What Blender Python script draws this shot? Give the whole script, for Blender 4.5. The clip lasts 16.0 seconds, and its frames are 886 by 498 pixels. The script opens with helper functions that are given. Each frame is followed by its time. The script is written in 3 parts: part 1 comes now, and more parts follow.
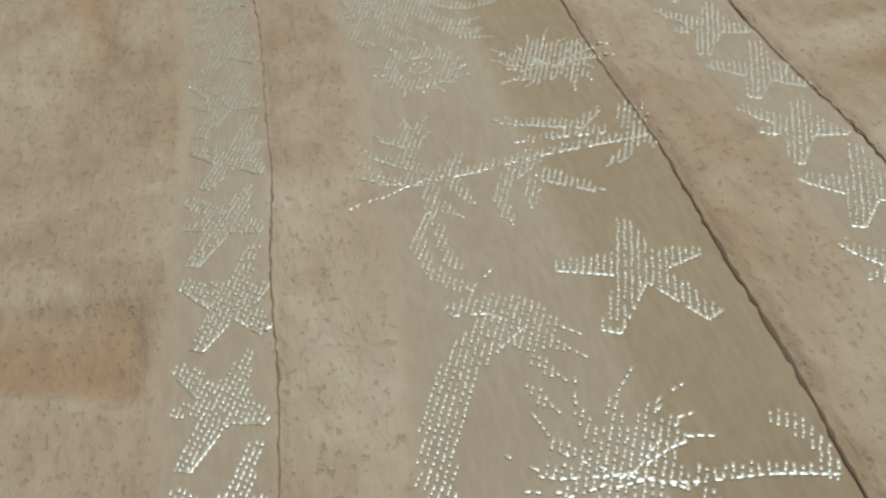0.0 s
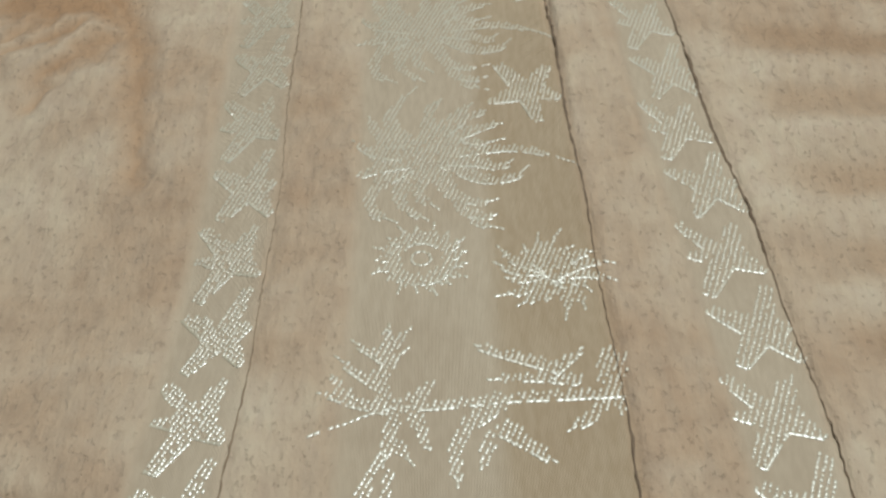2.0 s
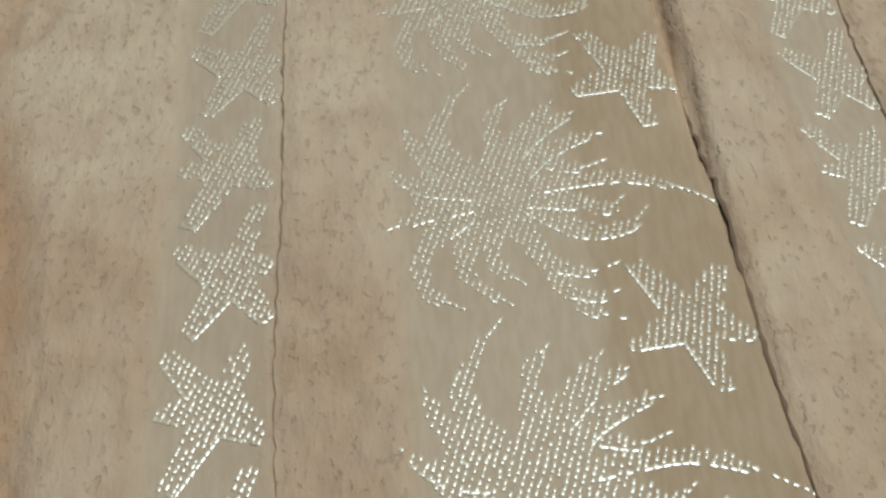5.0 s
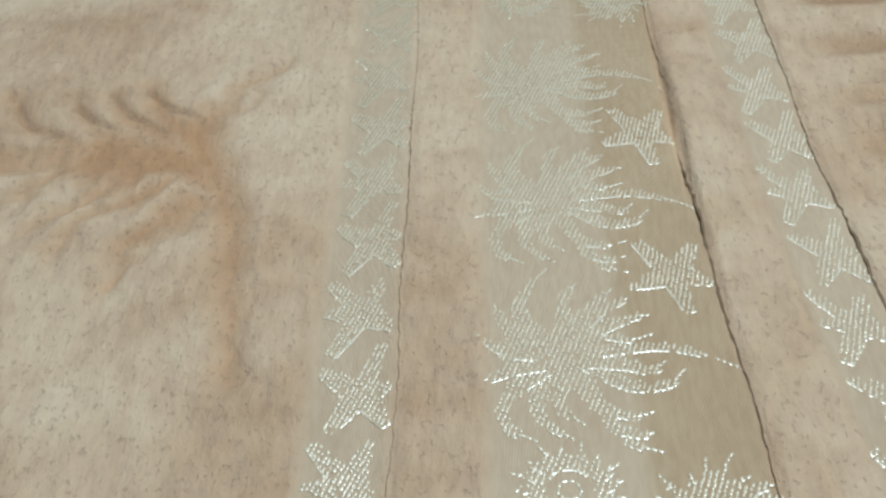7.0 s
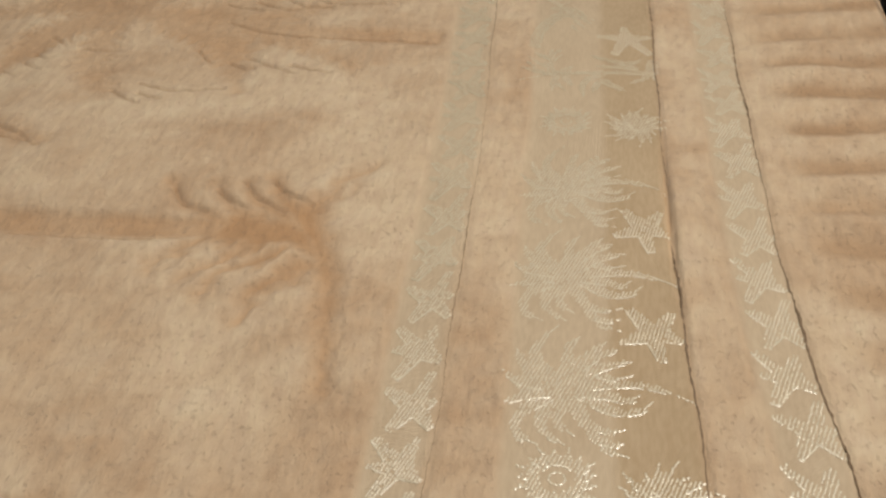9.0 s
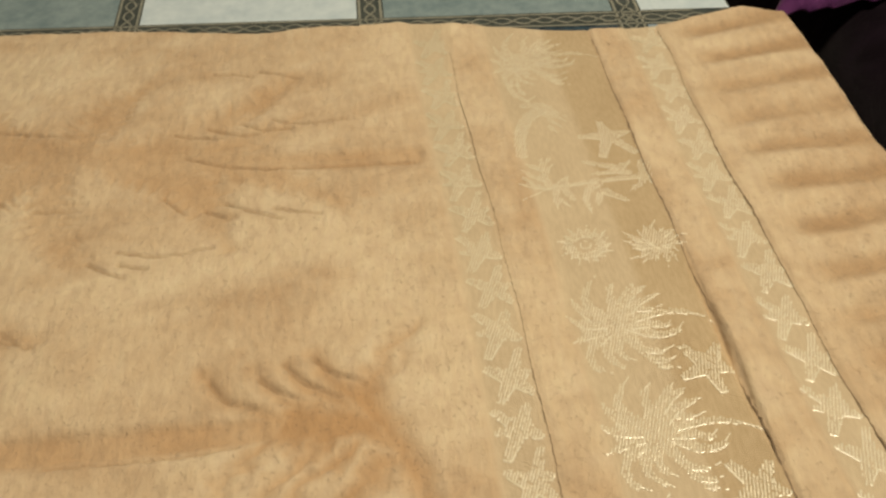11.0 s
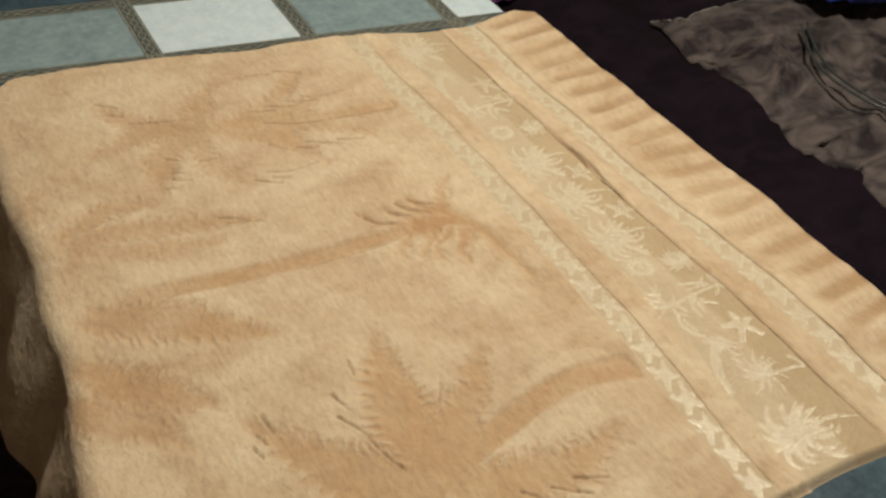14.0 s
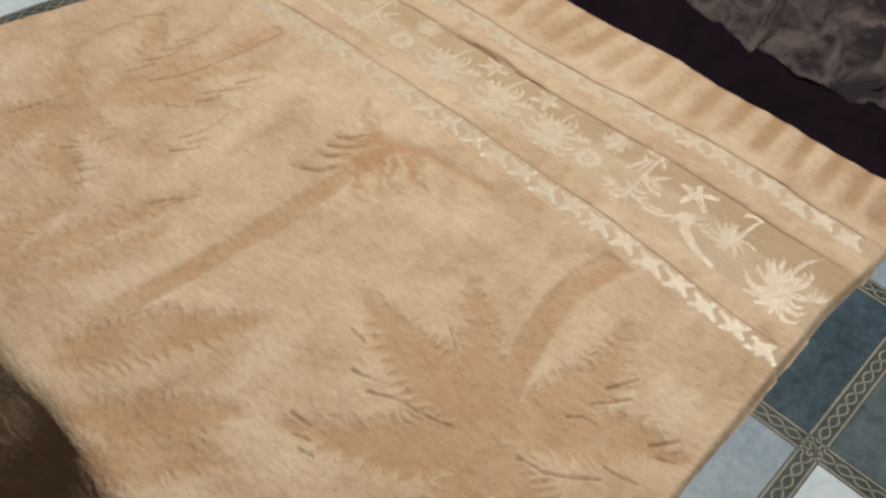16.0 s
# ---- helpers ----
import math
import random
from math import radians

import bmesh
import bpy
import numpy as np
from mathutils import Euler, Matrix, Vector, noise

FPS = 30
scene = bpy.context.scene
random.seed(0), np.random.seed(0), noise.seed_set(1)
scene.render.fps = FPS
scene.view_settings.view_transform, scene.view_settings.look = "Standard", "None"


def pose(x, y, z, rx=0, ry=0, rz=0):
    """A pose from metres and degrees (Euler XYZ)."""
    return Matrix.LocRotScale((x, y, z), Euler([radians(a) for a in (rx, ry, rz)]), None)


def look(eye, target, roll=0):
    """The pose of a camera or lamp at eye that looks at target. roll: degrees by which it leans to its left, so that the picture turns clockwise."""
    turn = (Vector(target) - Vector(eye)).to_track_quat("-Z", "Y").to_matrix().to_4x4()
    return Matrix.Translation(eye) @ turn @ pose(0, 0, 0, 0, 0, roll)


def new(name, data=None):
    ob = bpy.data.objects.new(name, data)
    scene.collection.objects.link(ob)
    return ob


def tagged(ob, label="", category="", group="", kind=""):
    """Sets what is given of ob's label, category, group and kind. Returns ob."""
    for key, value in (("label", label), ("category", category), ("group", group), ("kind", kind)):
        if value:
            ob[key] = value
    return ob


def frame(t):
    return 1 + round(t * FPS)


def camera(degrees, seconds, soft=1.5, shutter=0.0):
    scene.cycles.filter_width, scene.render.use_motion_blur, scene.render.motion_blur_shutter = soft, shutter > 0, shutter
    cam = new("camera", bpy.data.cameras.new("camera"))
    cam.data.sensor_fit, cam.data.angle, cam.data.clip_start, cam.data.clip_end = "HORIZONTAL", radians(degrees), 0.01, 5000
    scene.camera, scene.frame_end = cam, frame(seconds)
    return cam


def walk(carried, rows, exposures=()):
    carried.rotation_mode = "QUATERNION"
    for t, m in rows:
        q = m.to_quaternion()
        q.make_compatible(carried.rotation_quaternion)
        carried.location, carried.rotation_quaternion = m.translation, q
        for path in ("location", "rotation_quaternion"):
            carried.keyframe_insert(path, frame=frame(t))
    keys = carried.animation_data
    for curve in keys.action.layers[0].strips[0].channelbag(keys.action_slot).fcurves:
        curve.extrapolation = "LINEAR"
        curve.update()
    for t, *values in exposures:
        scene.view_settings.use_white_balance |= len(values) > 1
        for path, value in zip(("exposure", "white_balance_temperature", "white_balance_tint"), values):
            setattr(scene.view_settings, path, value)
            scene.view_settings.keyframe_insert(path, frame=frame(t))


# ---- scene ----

cam = camera(45.79, 16.0, soft=2.6)
PATH = [
    (0, (-0.1134, -0.3347, 0.1572), (-0.0205, 0.3900, -0.5255), -5.78),
    (0.5, (-0.0796, -0.3418, 0.1633), (-0.0803, 0.3878, -0.5205), -7.33),
    (1, (-0.0523, -0.3257, 0.1826), (-0.1357, 0.3818, -0.5192), -7.66),
    (1.5, (-0.0461, -0.3087, 0.2068), (-0.1253, 0.3694, -0.5239), -6.38),
    (2, (-0.0699, -0.2796, 0.2147), (-0.0999, 0.3756, -0.5402), -4.06),
    (2.5, (-0.0821, -0.2513, 0.2164), (-0.0945, 0.3771, -0.5614), -2.94),
    (3, (-0.0905, -0.2312, 0.2069), (-0.0769, 0.3861, -0.5798), -1.48),
    (3.5, (-0.0998, -0.1982, 0.2031), (-0.0695, 0.3964, -0.6004), -0.61),
    (4, (-0.1027, -0.1744, 0.1916), (-0.0698, 0.4169, -0.6142), -0.47),
    (4.5, (-0.1001, -0.1476, 0.1732), (-0.0705, 0.4373, -0.6374), -1.01),
    (5, (-0.1003, -0.1226, 0.1597), (-0.0750, 0.4532, -0.6575), -1.60),
    (5.2, (-0.1030, -0.1167, 0.1601), (-0.0841, 0.4590, -0.6573), -1.94),
    (7.3, (-0.0957, -0.2385, 0.2104), (-0.1646, 0.4905, -0.4707), -4.98),
    (7.5, (-0.0936, -0.2406, 0.2092), (-0.1701, 0.4946, -0.4643), -5.02),
    (8, (-0.0840, -0.2604, 0.2218), (-0.1754, 0.4891, -0.4339), -5.56),
    (8.5, (-0.0809, -0.2843, 0.2393), (-0.1916, 0.4795, -0.3966), -5.41),
    (9, (-0.0733, -0.3092, 0.2671), (-0.2169, 0.4572, -0.3590), -5.89),
    (9.5, (-0.1022, -0.2777, 0.2502), (-0.2092, 0.4989, -0.3706), -3.95),
    (10, (-0.1384, -0.2210, 0.2492), (-0.2200, 0.5049, -0.4337), -5.40),
    (10.2, (-0.1402, -0.2272, 0.2704), (-0.2102, 0.5041, -0.4081), -6.57),
    (12.3, (-0.3013, -0.2732, 0.3745), (-0.1088, 0.4414, -0.2980), 0.14),
    (12.5, (-0.3260, -0.2951, 0.3874), (-0.1305, 0.4250, -0.2784), -0.30),
    (13, (-0.3941, -0.3633, 0.4426), (-0.1590, 0.3495, -0.2182), 0.79),
    (13.5, (-0.4792, -0.4731, 0.5193), (-0.1422, 0.1929, -0.1462), 4.02),
    (14, (-0.5903, -0.5414, 0.5918), (-0.1726, 0.0694, -0.0809), 5.80),
    (14.5, (-0.6474, -0.4446, 0.6126), (-0.1551, 0.0295, -0.1174), 10.19),
    (15, (-0.6688, -0.4094, 0.6074), (-0.1393, 0.0091, -0.1305), 11.09),
    (15.5, (-0.6608, -0.3880, 0.5889), (-0.1379, -0.0023, -0.1713), 11.00),
    (16, (-0.6714, -0.3729, 0.6171), (-0.1442, -0.0048, -0.1488), 8.18),
]
EXPO = [(0, -0.84, 5250, -1), (2, -0.74, 5250, -1), (2.5, -0.92, 5250, -1), (3, -1.23, 5350, 0), (3.4, -0.85, 5300, 0), (5, -0.85, 5300, 0), (7.3, -0.52, 5000, -3), (7.8, -0.59, 5200, -1), (8.3, -0.70, 5500, 2),
        (9, -0.61, 6300, 8), (10.2, -0.50, 7200, 6), (12.3, -0.33, 7900, -4), (13.5, -0.29, 7700, -4), (14.3, -0.26, 6400, 6), (16, -0.32, 6200, 8)]
walk(cam, [(t, look(eye, target, roll)) for t, eye, target, roll in PATH], EXPO)

# ---- light: one ceiling lamp over the far side of the table, and its weak bounce in the room ----
world = bpy.data.worlds.new("world")
scene.world = world
world.use_nodes = True
world.node_tree.nodes["Background"].inputs[0].default_value = (0.55, 0.45, 0.38, 1)
world.node_tree.nodes["Background"].inputs[1].default_value = 0.25
lamp_data = bpy.data.lights.new("ceiling_lamp", "AREA")
lamp_data.shape, lamp_data.size, lamp_data.energy, lamp_data.color = "DISK", 0.24, 30.0, (1.0, 0.89, 0.75)
lamp_light = new("ceiling_lamp_light", lamp_data)
lamp_light.matrix_world = look((0.19, 0.08, 1.42), (-0.15, 0.0, 0.0))

D = 0.1  # the plan is written in decimetres


# ---- small helpers ----
def part(name, bm, material, parent=None, label="", smooth=False):
    me = bpy.data.meshes.new(name)
    bm.to_mesh(me)
    bm.free()
    if smooth:
        me.polygons.foreach_set("use_smooth", [True] * len(me.polygons))
    me.materials.append(material)
    ob = new(name, me)
    if parent is not None:
        ob.parent = parent
    if label:
        tagged(ob, label=label)
    return ob


def mesh_part(name, verts, faces, material, parent=None, label="", smooth=True):
    me = bpy.data.meshes.new(name)
    me.from_pydata([tuple(v) for v in verts], [], faces)
    if smooth:
        me.polygons.foreach_set("use_smooth", [True] * len(me.polygons))
    me.materials.append(material)
    me.update()
    ob = new(name, me)
    if parent is not None:
        ob.parent = parent
    if label:
        tagged(ob, label=label)
    return ob


def box(bm, x0, x1, y0, y1, z0, z1, bevel=0.0):
    out = bmesh.ops.create_cube(bm, size=1.0)
    vs = out["verts"]
    for v in vs:
        v.co = Vector(((x0 + x1) / 2 + v.co.x * (x1 - x0), (y0 + y1) / 2 + v.co.y * (y1 - y0), (z0 + z1) / 2 + v.co.z * (z1 - z0)))
    if bevel:
        es = list({e for v in vs for e in v.link_edges})
        bmesh.ops.bevel(bm, geom=es, offset=bevel, segments=3, affect="EDGES", profile=0.5)


def smoothstep(a, b, x):
    t = np.clip((x - a) / (b - a), 0, 1)
    return t * t * (3 - 2 * t)


def value_noise(x, y, seed=0):
    """Smooth random field, about -1 to 1, one cell a unit."""
    rng = np.random.RandomState(seed)
    table = rng.uniform(-1, 1, (64, 64))
    xi, yi = np.floor(x).astype(int), np.floor(y).astype(int)
    fx, fy = x - xi, y - yi
    fx, fy = fx * fx * (3 - 2 * fx), fy * fy * (3 - 2 * fy)
    a, b = table[xi % 64, yi % 64], table[(xi + 1) % 64, yi % 64]
    c, d = table[xi % 64, (yi + 1) % 64], table[(xi + 1) % 64, (yi + 1) % 64]
    return (a * (1 - fx) + b * fx) * (1 - fy) + (c * (1 - fx) + d * fx) * fy


# ---- materials ----
class Nodes:
    def __init__(self, name):
        self.mat = bpy.data.materials.new(name)
        self.mat.use_nodes = True
        self.tree = self.mat.node_tree
        self.bsdf = self.tree.nodes["Principled BSDF"]

    def add(self, kind, **values):
        node = self.tree.nodes.new(kind)
        for key, value in values.items():
            node.inputs[key].default_value = value
        return node

    def link(self, a, b):
        self.tree.links.new(a, b)

    def coords(self, scale):
        tc = self.add("ShaderNodeTexCoord")
        mp = self.add("ShaderNodeMapping")
        mp.inputs["Scale"].default_value = scale
        self.link(tc.outputs["Object"], mp.inputs["Vector"])
        return mp.outputs["Vector"]

    def noise(self, scale, detail=4.0, rough=0.55, at=(1, 1, 1), distortion=0.0):
        n = self.add("ShaderNodeTexNoise", Scale=scale, Detail=detail, Roughness=rough, Distortion=distortion)
        self.link(self.coords(at), n.inputs["Vector"])
        return n.outputs["Fac"]

    def ramp(self, fac, stops):
        r = self.add("ShaderNodeValToRGB")
        els = r.color_ramp.elements
        while len(els) < len(stops):
            els.new(0.5)
        for e, (pos, col) in zip(els, stops):
            e.position, e.color = pos, (*col, 1)
        self.link(fac, r.inputs["Fac"])
        return r.outputs["Color"]

    def mix(self, fac, a, b, blend="MIX"):
        m = self.add("ShaderNodeMix")
        m.data_type, m.blend_type = "RGBA", blend
        for value, socket in ((fac, m.inputs[0]), (a, m.inputs[6]), (b, m.inputs[7])):
            if isinstance(value, (int, float)):
                socket.default_value = value
            elif isinstance(value, tuple):
                socket.default_value = (*value, 1)
            else:
                self.link(value, socket)
        return m.outputs[2]

    def maths(self, op, a, b=0.0):
        m = self.add("ShaderNodeMath")
        m.operation = op
        for value, socket in ((a, m.inputs[0]), (b, m.inputs[1])):
            if isinstance(value, (int, float)):
                socket.default_value = value
            else:
                self.link(value, socket)
        return m.outputs[0]

    def attribute(self, name):
        a = self.add("ShaderNodeAttribute")
        a.attribute_name = name
        return a.outputs["Fac"]

    def bump(self, height, strength, distance):
        b = self.add("ShaderNodeBump", Strength=strength, Distance=distance)
        self.link(height, b.inputs["Height"])
        self.link(b.outputs["Normal"], self.bsdf.inputs["Normal"])

    def set(self, **values):
        for key, value in values.items():
            socket = self.bsdf.inputs[key.replace("_", " ")]
            if isinstance(value, tuple):
                socket.default_value = (*value, 1)
            elif isinstance(value, (int, float)):
                socket.default_value = value
            else:
                self.link(value, socket)
        return self


def towel_material():
    n = Nodes("towel_velour")
    flat, palm, tone, crease = n.attribute("flat"), n.attribute("palm"), n.attribute("tone"), n.attribute("crease")
    patches = n.noise(34, 4, 0.6, (0.7, 1.5, 1), 0.4)
    blots = n.noise(11, 3, 0.55, (1, 1, 1), 0.5)
    clumps = n.noise(170, 3, 0.55, (1.5, 0.6, 1))
    pits = n.ramp(n.noise(640, 3, 0.6, (1.1, 0.65, 1)), [(0.60, (0, 0, 0)), (0.69, (1, 1, 1))])
    pile = n.ramp(patches, [(0.32, (0.43, 0.315, 0.215)), (0.5, (0.555, 0.435, 0.315)), (0.68, (0.63, 0.53, 0.41))])
    pile = n.mix(0.56, pile, n.ramp(blots, [(0.34, (0.41, 0.285, 0.185)), (0.62, (0.66, 0.56, 0.43))]))
    streaks = n.noise(60, 5, 0.65, (2.2, 0.55, 1), 0.5)
    pile = n.mix(0.15, pile, n.ramp(streaks, [(0.36, (0.44, 0.30, 0.215)), (0.5, (0.57, 0.44, 0.33)), (0.64, (0.66, 0.57, 0.46))]))
    shade = n.ramp(n.noise(22, 3, 0.5, (1, 1, 1), 0.3), [(0.36, (0.62, 0.62, 0.62)), (0.6, (1, 1, 1))])
    pile = n.mix(n.maths("MULTIPLY", n.maths("MULTIPLY", palm, shade), 0.88), pile, (0.43, 0.275, 0.16))
    # ripple shading of the plain end, painted through the tone mask
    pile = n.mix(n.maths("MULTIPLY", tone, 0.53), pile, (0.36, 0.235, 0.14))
    pile = n.mix(0.15, pile, n.ramp(clumps, [(0.3, (0.3, 0.22, 0.15)), (0.62, (0.8, 0.68, 0.53))]), "OVERLAY")
    pile = n.mix(n.maths("MULTIPLY", n.maths("MULTIPLY", pits, n.ramp(blots, [(0.42, (0.15, 0.15, 0.15)), (0.62, (1, 1, 1))])), 0.13), pile, (0.24, 0.16, 0.10))
    # cuts also darkened in the colour: shade deep in the pile, bared ground weave
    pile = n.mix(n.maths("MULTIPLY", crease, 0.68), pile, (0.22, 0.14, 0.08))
    weave_wave = n.add("ShaderNodeTexWave", Scale=900.0, Distortion=0.6, Detail=1.0)
    weave_wave.bands_direction = "X"
    n.link(n.coords((1, 0.05, 1)), weave_wave.inputs["Vector"])
    woven = n.mix(tone, (0.63, 0.51, 0.365), (0.51, 0.38, 0.235))
    woven = n.mix(0.2, woven, n.ramp(n.noise(40, 4, 0.6, (1, 0.6, 1)), [(0.3, (0.42, 0.3, 0.2)), (0.7, (0.78, 0.66, 0.5))]))
    woven = n.mix(0.1, woven, n.ramp(n.noise(700, 2, 0.5, (1, 0.25, 1)), [(0.35, (0.3, 0.22, 0.15)), (0.65, (0.85, 0.75, 0.6))]))
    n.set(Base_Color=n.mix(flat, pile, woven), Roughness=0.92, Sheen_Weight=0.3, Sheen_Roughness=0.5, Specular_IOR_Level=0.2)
    n.bsdf.inputs["Sheen Tint"].default_value = (1.0, 0.9, 0.78, 1)
    fibre = n.noise(620, 3, 0.65, (1.2, 0.6, 1))
    rough_h = n.maths("ADD", n.maths("MULTIPLY", clumps, 1.0), n.maths("MULTIPLY", fibre, 0.5))
    rough_h = n.maths("SUBTRACT", rough_h, n.maths("MULTIPLY", pits, 0.45))
    rough_h = n.maths("MULTIPLY", rough_h, n.maths("SUBTRACT", 1.0, n.maths("MULTIPLY", flat, 0.92)))
    n.bump(n.maths("ADD", rough_h, n.maths("MULTIPLY", n.maths("MULTIPLY", weave_wave.outputs["Fac"], flat), 0.16)), 0.62, 0.0015)
    return n.mat


def thread_material(name, colour, rough, metal=0.0, coat=0.0):
    n = Nodes(name)
    n.set(Base_Color=n.ramp(n.noise(300, 2), [(0.3, tuple(c * 0.85 for c in colour)), (0.7, colour)]), Roughness=rough,
          Specular_IOR_Level=1.0, Sheen_Weight=0.15, Metallic=metal, Coat_Weight=coat, Coat_Roughness=0.35, Coat_IOR=2.5)
    return n.mat


def print_material(name, low, high, gloss=0.32):
    n = Nodes(name)
    cloud = n.mix(0.5, n.noise(45, 5, 0.65), n.noise(170, 4, 0.6))
    n.set(Base_Color=n.ramp(cloud, [(0.36, low), (0.62, high)]), Roughness=gloss, Specular_IOR_Level=0.45)
    n.bump(n.noise(400, 2), 0.05, 0.0004)
    return n.mat


def velvet_material(name, low, high, sheen):
    n = Nodes(name)
    patches = n.noise(14, 4, 0.6, (1, 1.4, 1), 0.8)
    n.set(Base_Color=n.ramp(patches, [(0.4, low), (0.65, high)]), Roughness=0.85, Sheen_Weight=sheen, Sheen_Roughness=0.35, Specular_IOR_Level=0.15)
    n.bump(n.mix(0.5, n.noise(25, 4), n.noise(500, 3)), 0.5, 0.006)
    return n.mat


def plain_material(name, low, high, rough, scale=30):
    n = Nodes(name)
    n.set(Base_Color=n.ramp(n.noise(scale, 5), [(0.35, low), (0.65, high)]), Roughness=rough)
    n.bump(n.noise(scale * 8, 3), 0.15, 0.001)
    return n.mat


TOWEL = towel_material()
SATIN = thread_material("satin_thread", (0.715, 0.63, 0.46), 0.38, 0.0, 0.95)
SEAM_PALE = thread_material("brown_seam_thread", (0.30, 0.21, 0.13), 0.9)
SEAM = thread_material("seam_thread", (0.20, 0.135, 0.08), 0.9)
PRINT_DARK = print_material("print_dark_blue", (0.018, 0.036, 0.058), (0.055, 0.095, 0.13))
PRINT_GREY = print_material("print_grey_blue", (0.15, 0.215, 0.25), (0.245, 0.32, 0.355))
PRINT_WHITE = print_material("print_white", (0.45, 0.55, 0.645), (0.58, 0.675, 0.76))
PRINT_PALE = print_material("print_pale_blue", (0.19, 0.265, 0.345), (0.29, 0.365, 0.44))
PRINT_SLATE = print_material("print_slate_blue", (0.05, 0.08, 0.10), (0.105, 0.145, 0.17))
PRINT_BORDER = print_material("print_border", (0.035, 0.047, 0.05), (0.078, 0.09, 0.088))
PRINT_LINE = print_material("print_line", (0.20, 0.21, 0.185), (0.31, 0.31, 0.27))
WOOD = plain_material("dark_wood", (0.07, 0.04, 0.025), (0.13, 0.075, 0.045), 0.5)
VELVET = velvet_material("dark_velour", (0.007, 0.003, 0.008), (0.014, 0.007, 0.016), 0.14)
THROW = velvet_material("crushed_throw", (0.036, 0.029, 0.035), (0.18, 0.15, 0.152), 0.45)
PURPLE = velvet_material("purple_cloth", (0.10, 0.025, 0.12), (0.22, 0.065, 0.24), 0.2)
BLUE = plain_material("blue_plastic", (0.02, 0.05, 0.35), (0.04, 0.09, 0.5), 0.35)
FLOOR = plain_material("dark_carpet", (0.02, 0.013, 0.02), (0.035, 0.024, 0.034), 0.95, 60)
WALLPAPER = plain_material("wallpaper", (0.5, 0.42, 0.34), (0.58, 0.5, 0.42), 0.85, 12)
PLASTER = plain_material("ceiling_plaster", (0.7, 0.68, 0.64), (0.76, 0.74, 0.7), 0.9, 12)
LAMPGLASS = Nodes("lamp_glass").set(Base_Color=(0.9, 0.88, 0.82), Roughness=0.3, Emission_Color=(1.0, 0.86, 0.7), Emission_Strength=3.0).mat

# ---- the room ----
def room():
    x0, x1, y0, y1, z0, z1 = -2.4, 2.2, -2.6, 2.4, -0.737, 1.8
    for name, b, mat, label in (
            ("floor", (x0, x1, y0, y1, z0 - 0.1, z0), FLOOR, "dark purple-brown carpeted floor under the table"),
            ("ceiling", (x0, x1, y0, y1, z1, z1 + 0.1), PLASTER, "plain pale plaster ceiling"),
            ("wall_north", (x0, x1, y1, y1 + 0.12, z0, z1), WALLPAPER, "plain beige papered wall"),
            ("wall_south", (x0, x1, y0 - 0.12, y0, z0, z1), WALLPAPER, "plain beige papered wall"),
            ("wall_east", (x1, x1 + 0.12, y0 - 0.12, y1 + 0.12, z0, z1), WALLPAPER, "plain beige papered wall"),
            ("wall_west", (x0 - 0.12, x0, y0 - 0.12, y1 + 0.12, z0, z1), WALLPAPER, "plain beige papered wall")):
        bm = bmesh.new()
        box(bm, *b)
        tagged(part(name, bm, mat), label, name.split("_")[0], kind="structure")


room()

# ---- table ----
TABLE_X0, TABLE_X1, TABLE_Y0, TABLE_Y1 = -5.18, 0.48, -5.6, 6.6


def table():
    t = tagged(new("table"), "dark wooden table under a printed oilcloth", "table")
    x0, x1, y0, y1 = (v * D for v in (TABLE_X0, TABLE_X1, TABLE_Y0, TABLE_Y1))
    t.location = (0, 0, -0.737)
    bm = bmesh.new()
    box(bm, x0, x1, y0, y1, 0.705, 0.727, 0.004)
    part("tabletop", bm, WOOD, t)
    for n, b in enumerate(((x0 + 0.06, x1 - 0.06, y0 + 0.05, y0 + 0.07), (x0 + 0.06, x1 - 0.06, y1 - 0.07, y1 - 0.05),
                           (x0 + 0.05, x0 + 0.07, y0 + 0.06, y1 - 0.06), (x1 - 0.07, x1 - 0.05, y0 + 0.06, y1 - 0.06))):
        bm = bmesh.new()
        box(bm, *b, 0.62, 0.7045, 0.003)
        part("apron", bm, WOOD, t)
    for px in (x0 + 0.045, x1 - 0.045):
        for py in (y0 + 0.045, y1 - 0.045):
            bm = bmesh.new()
            bmesh.ops.create_cone(bm, segments=20, radius1=0.018, radius2=0.026, depth=0.7045, cap_ends=True,
                                  matrix=Matrix.Translation((px, py, 0.35225)))
            part("leg", bm, WOOD, t, smooth=True)


table()

# ---- printed oilcloth: rectangles between chain-patterned borders ----
FAR_CORNER, NEAR_CORNER = Vector((-1.755, 3.515)), Vector((-1.91, -3.735))  # two corners of one printed column
FAR_SIDE, NEAR_SIDE = Vector((1.61, -0.295)), Vector((1.63, -0.03))
GE, GN = FAR_SIDE, NEAR_CORNER.lerp(FAR_CORNER, 7 / 6) - FAR_CORNER
CLOTH_Z = -0.009


def grid(i, j):
    """A corner of the print; the sheet lies a little askew towards its far end."""
    w = min(max(-j / 6, 0.0), 1.0)
    return FAR_CORNER.lerp(NEAR_CORNER, -j / 6) + FAR_SIDE.lerp(NEAR_SIDE, w) * (i - 1)


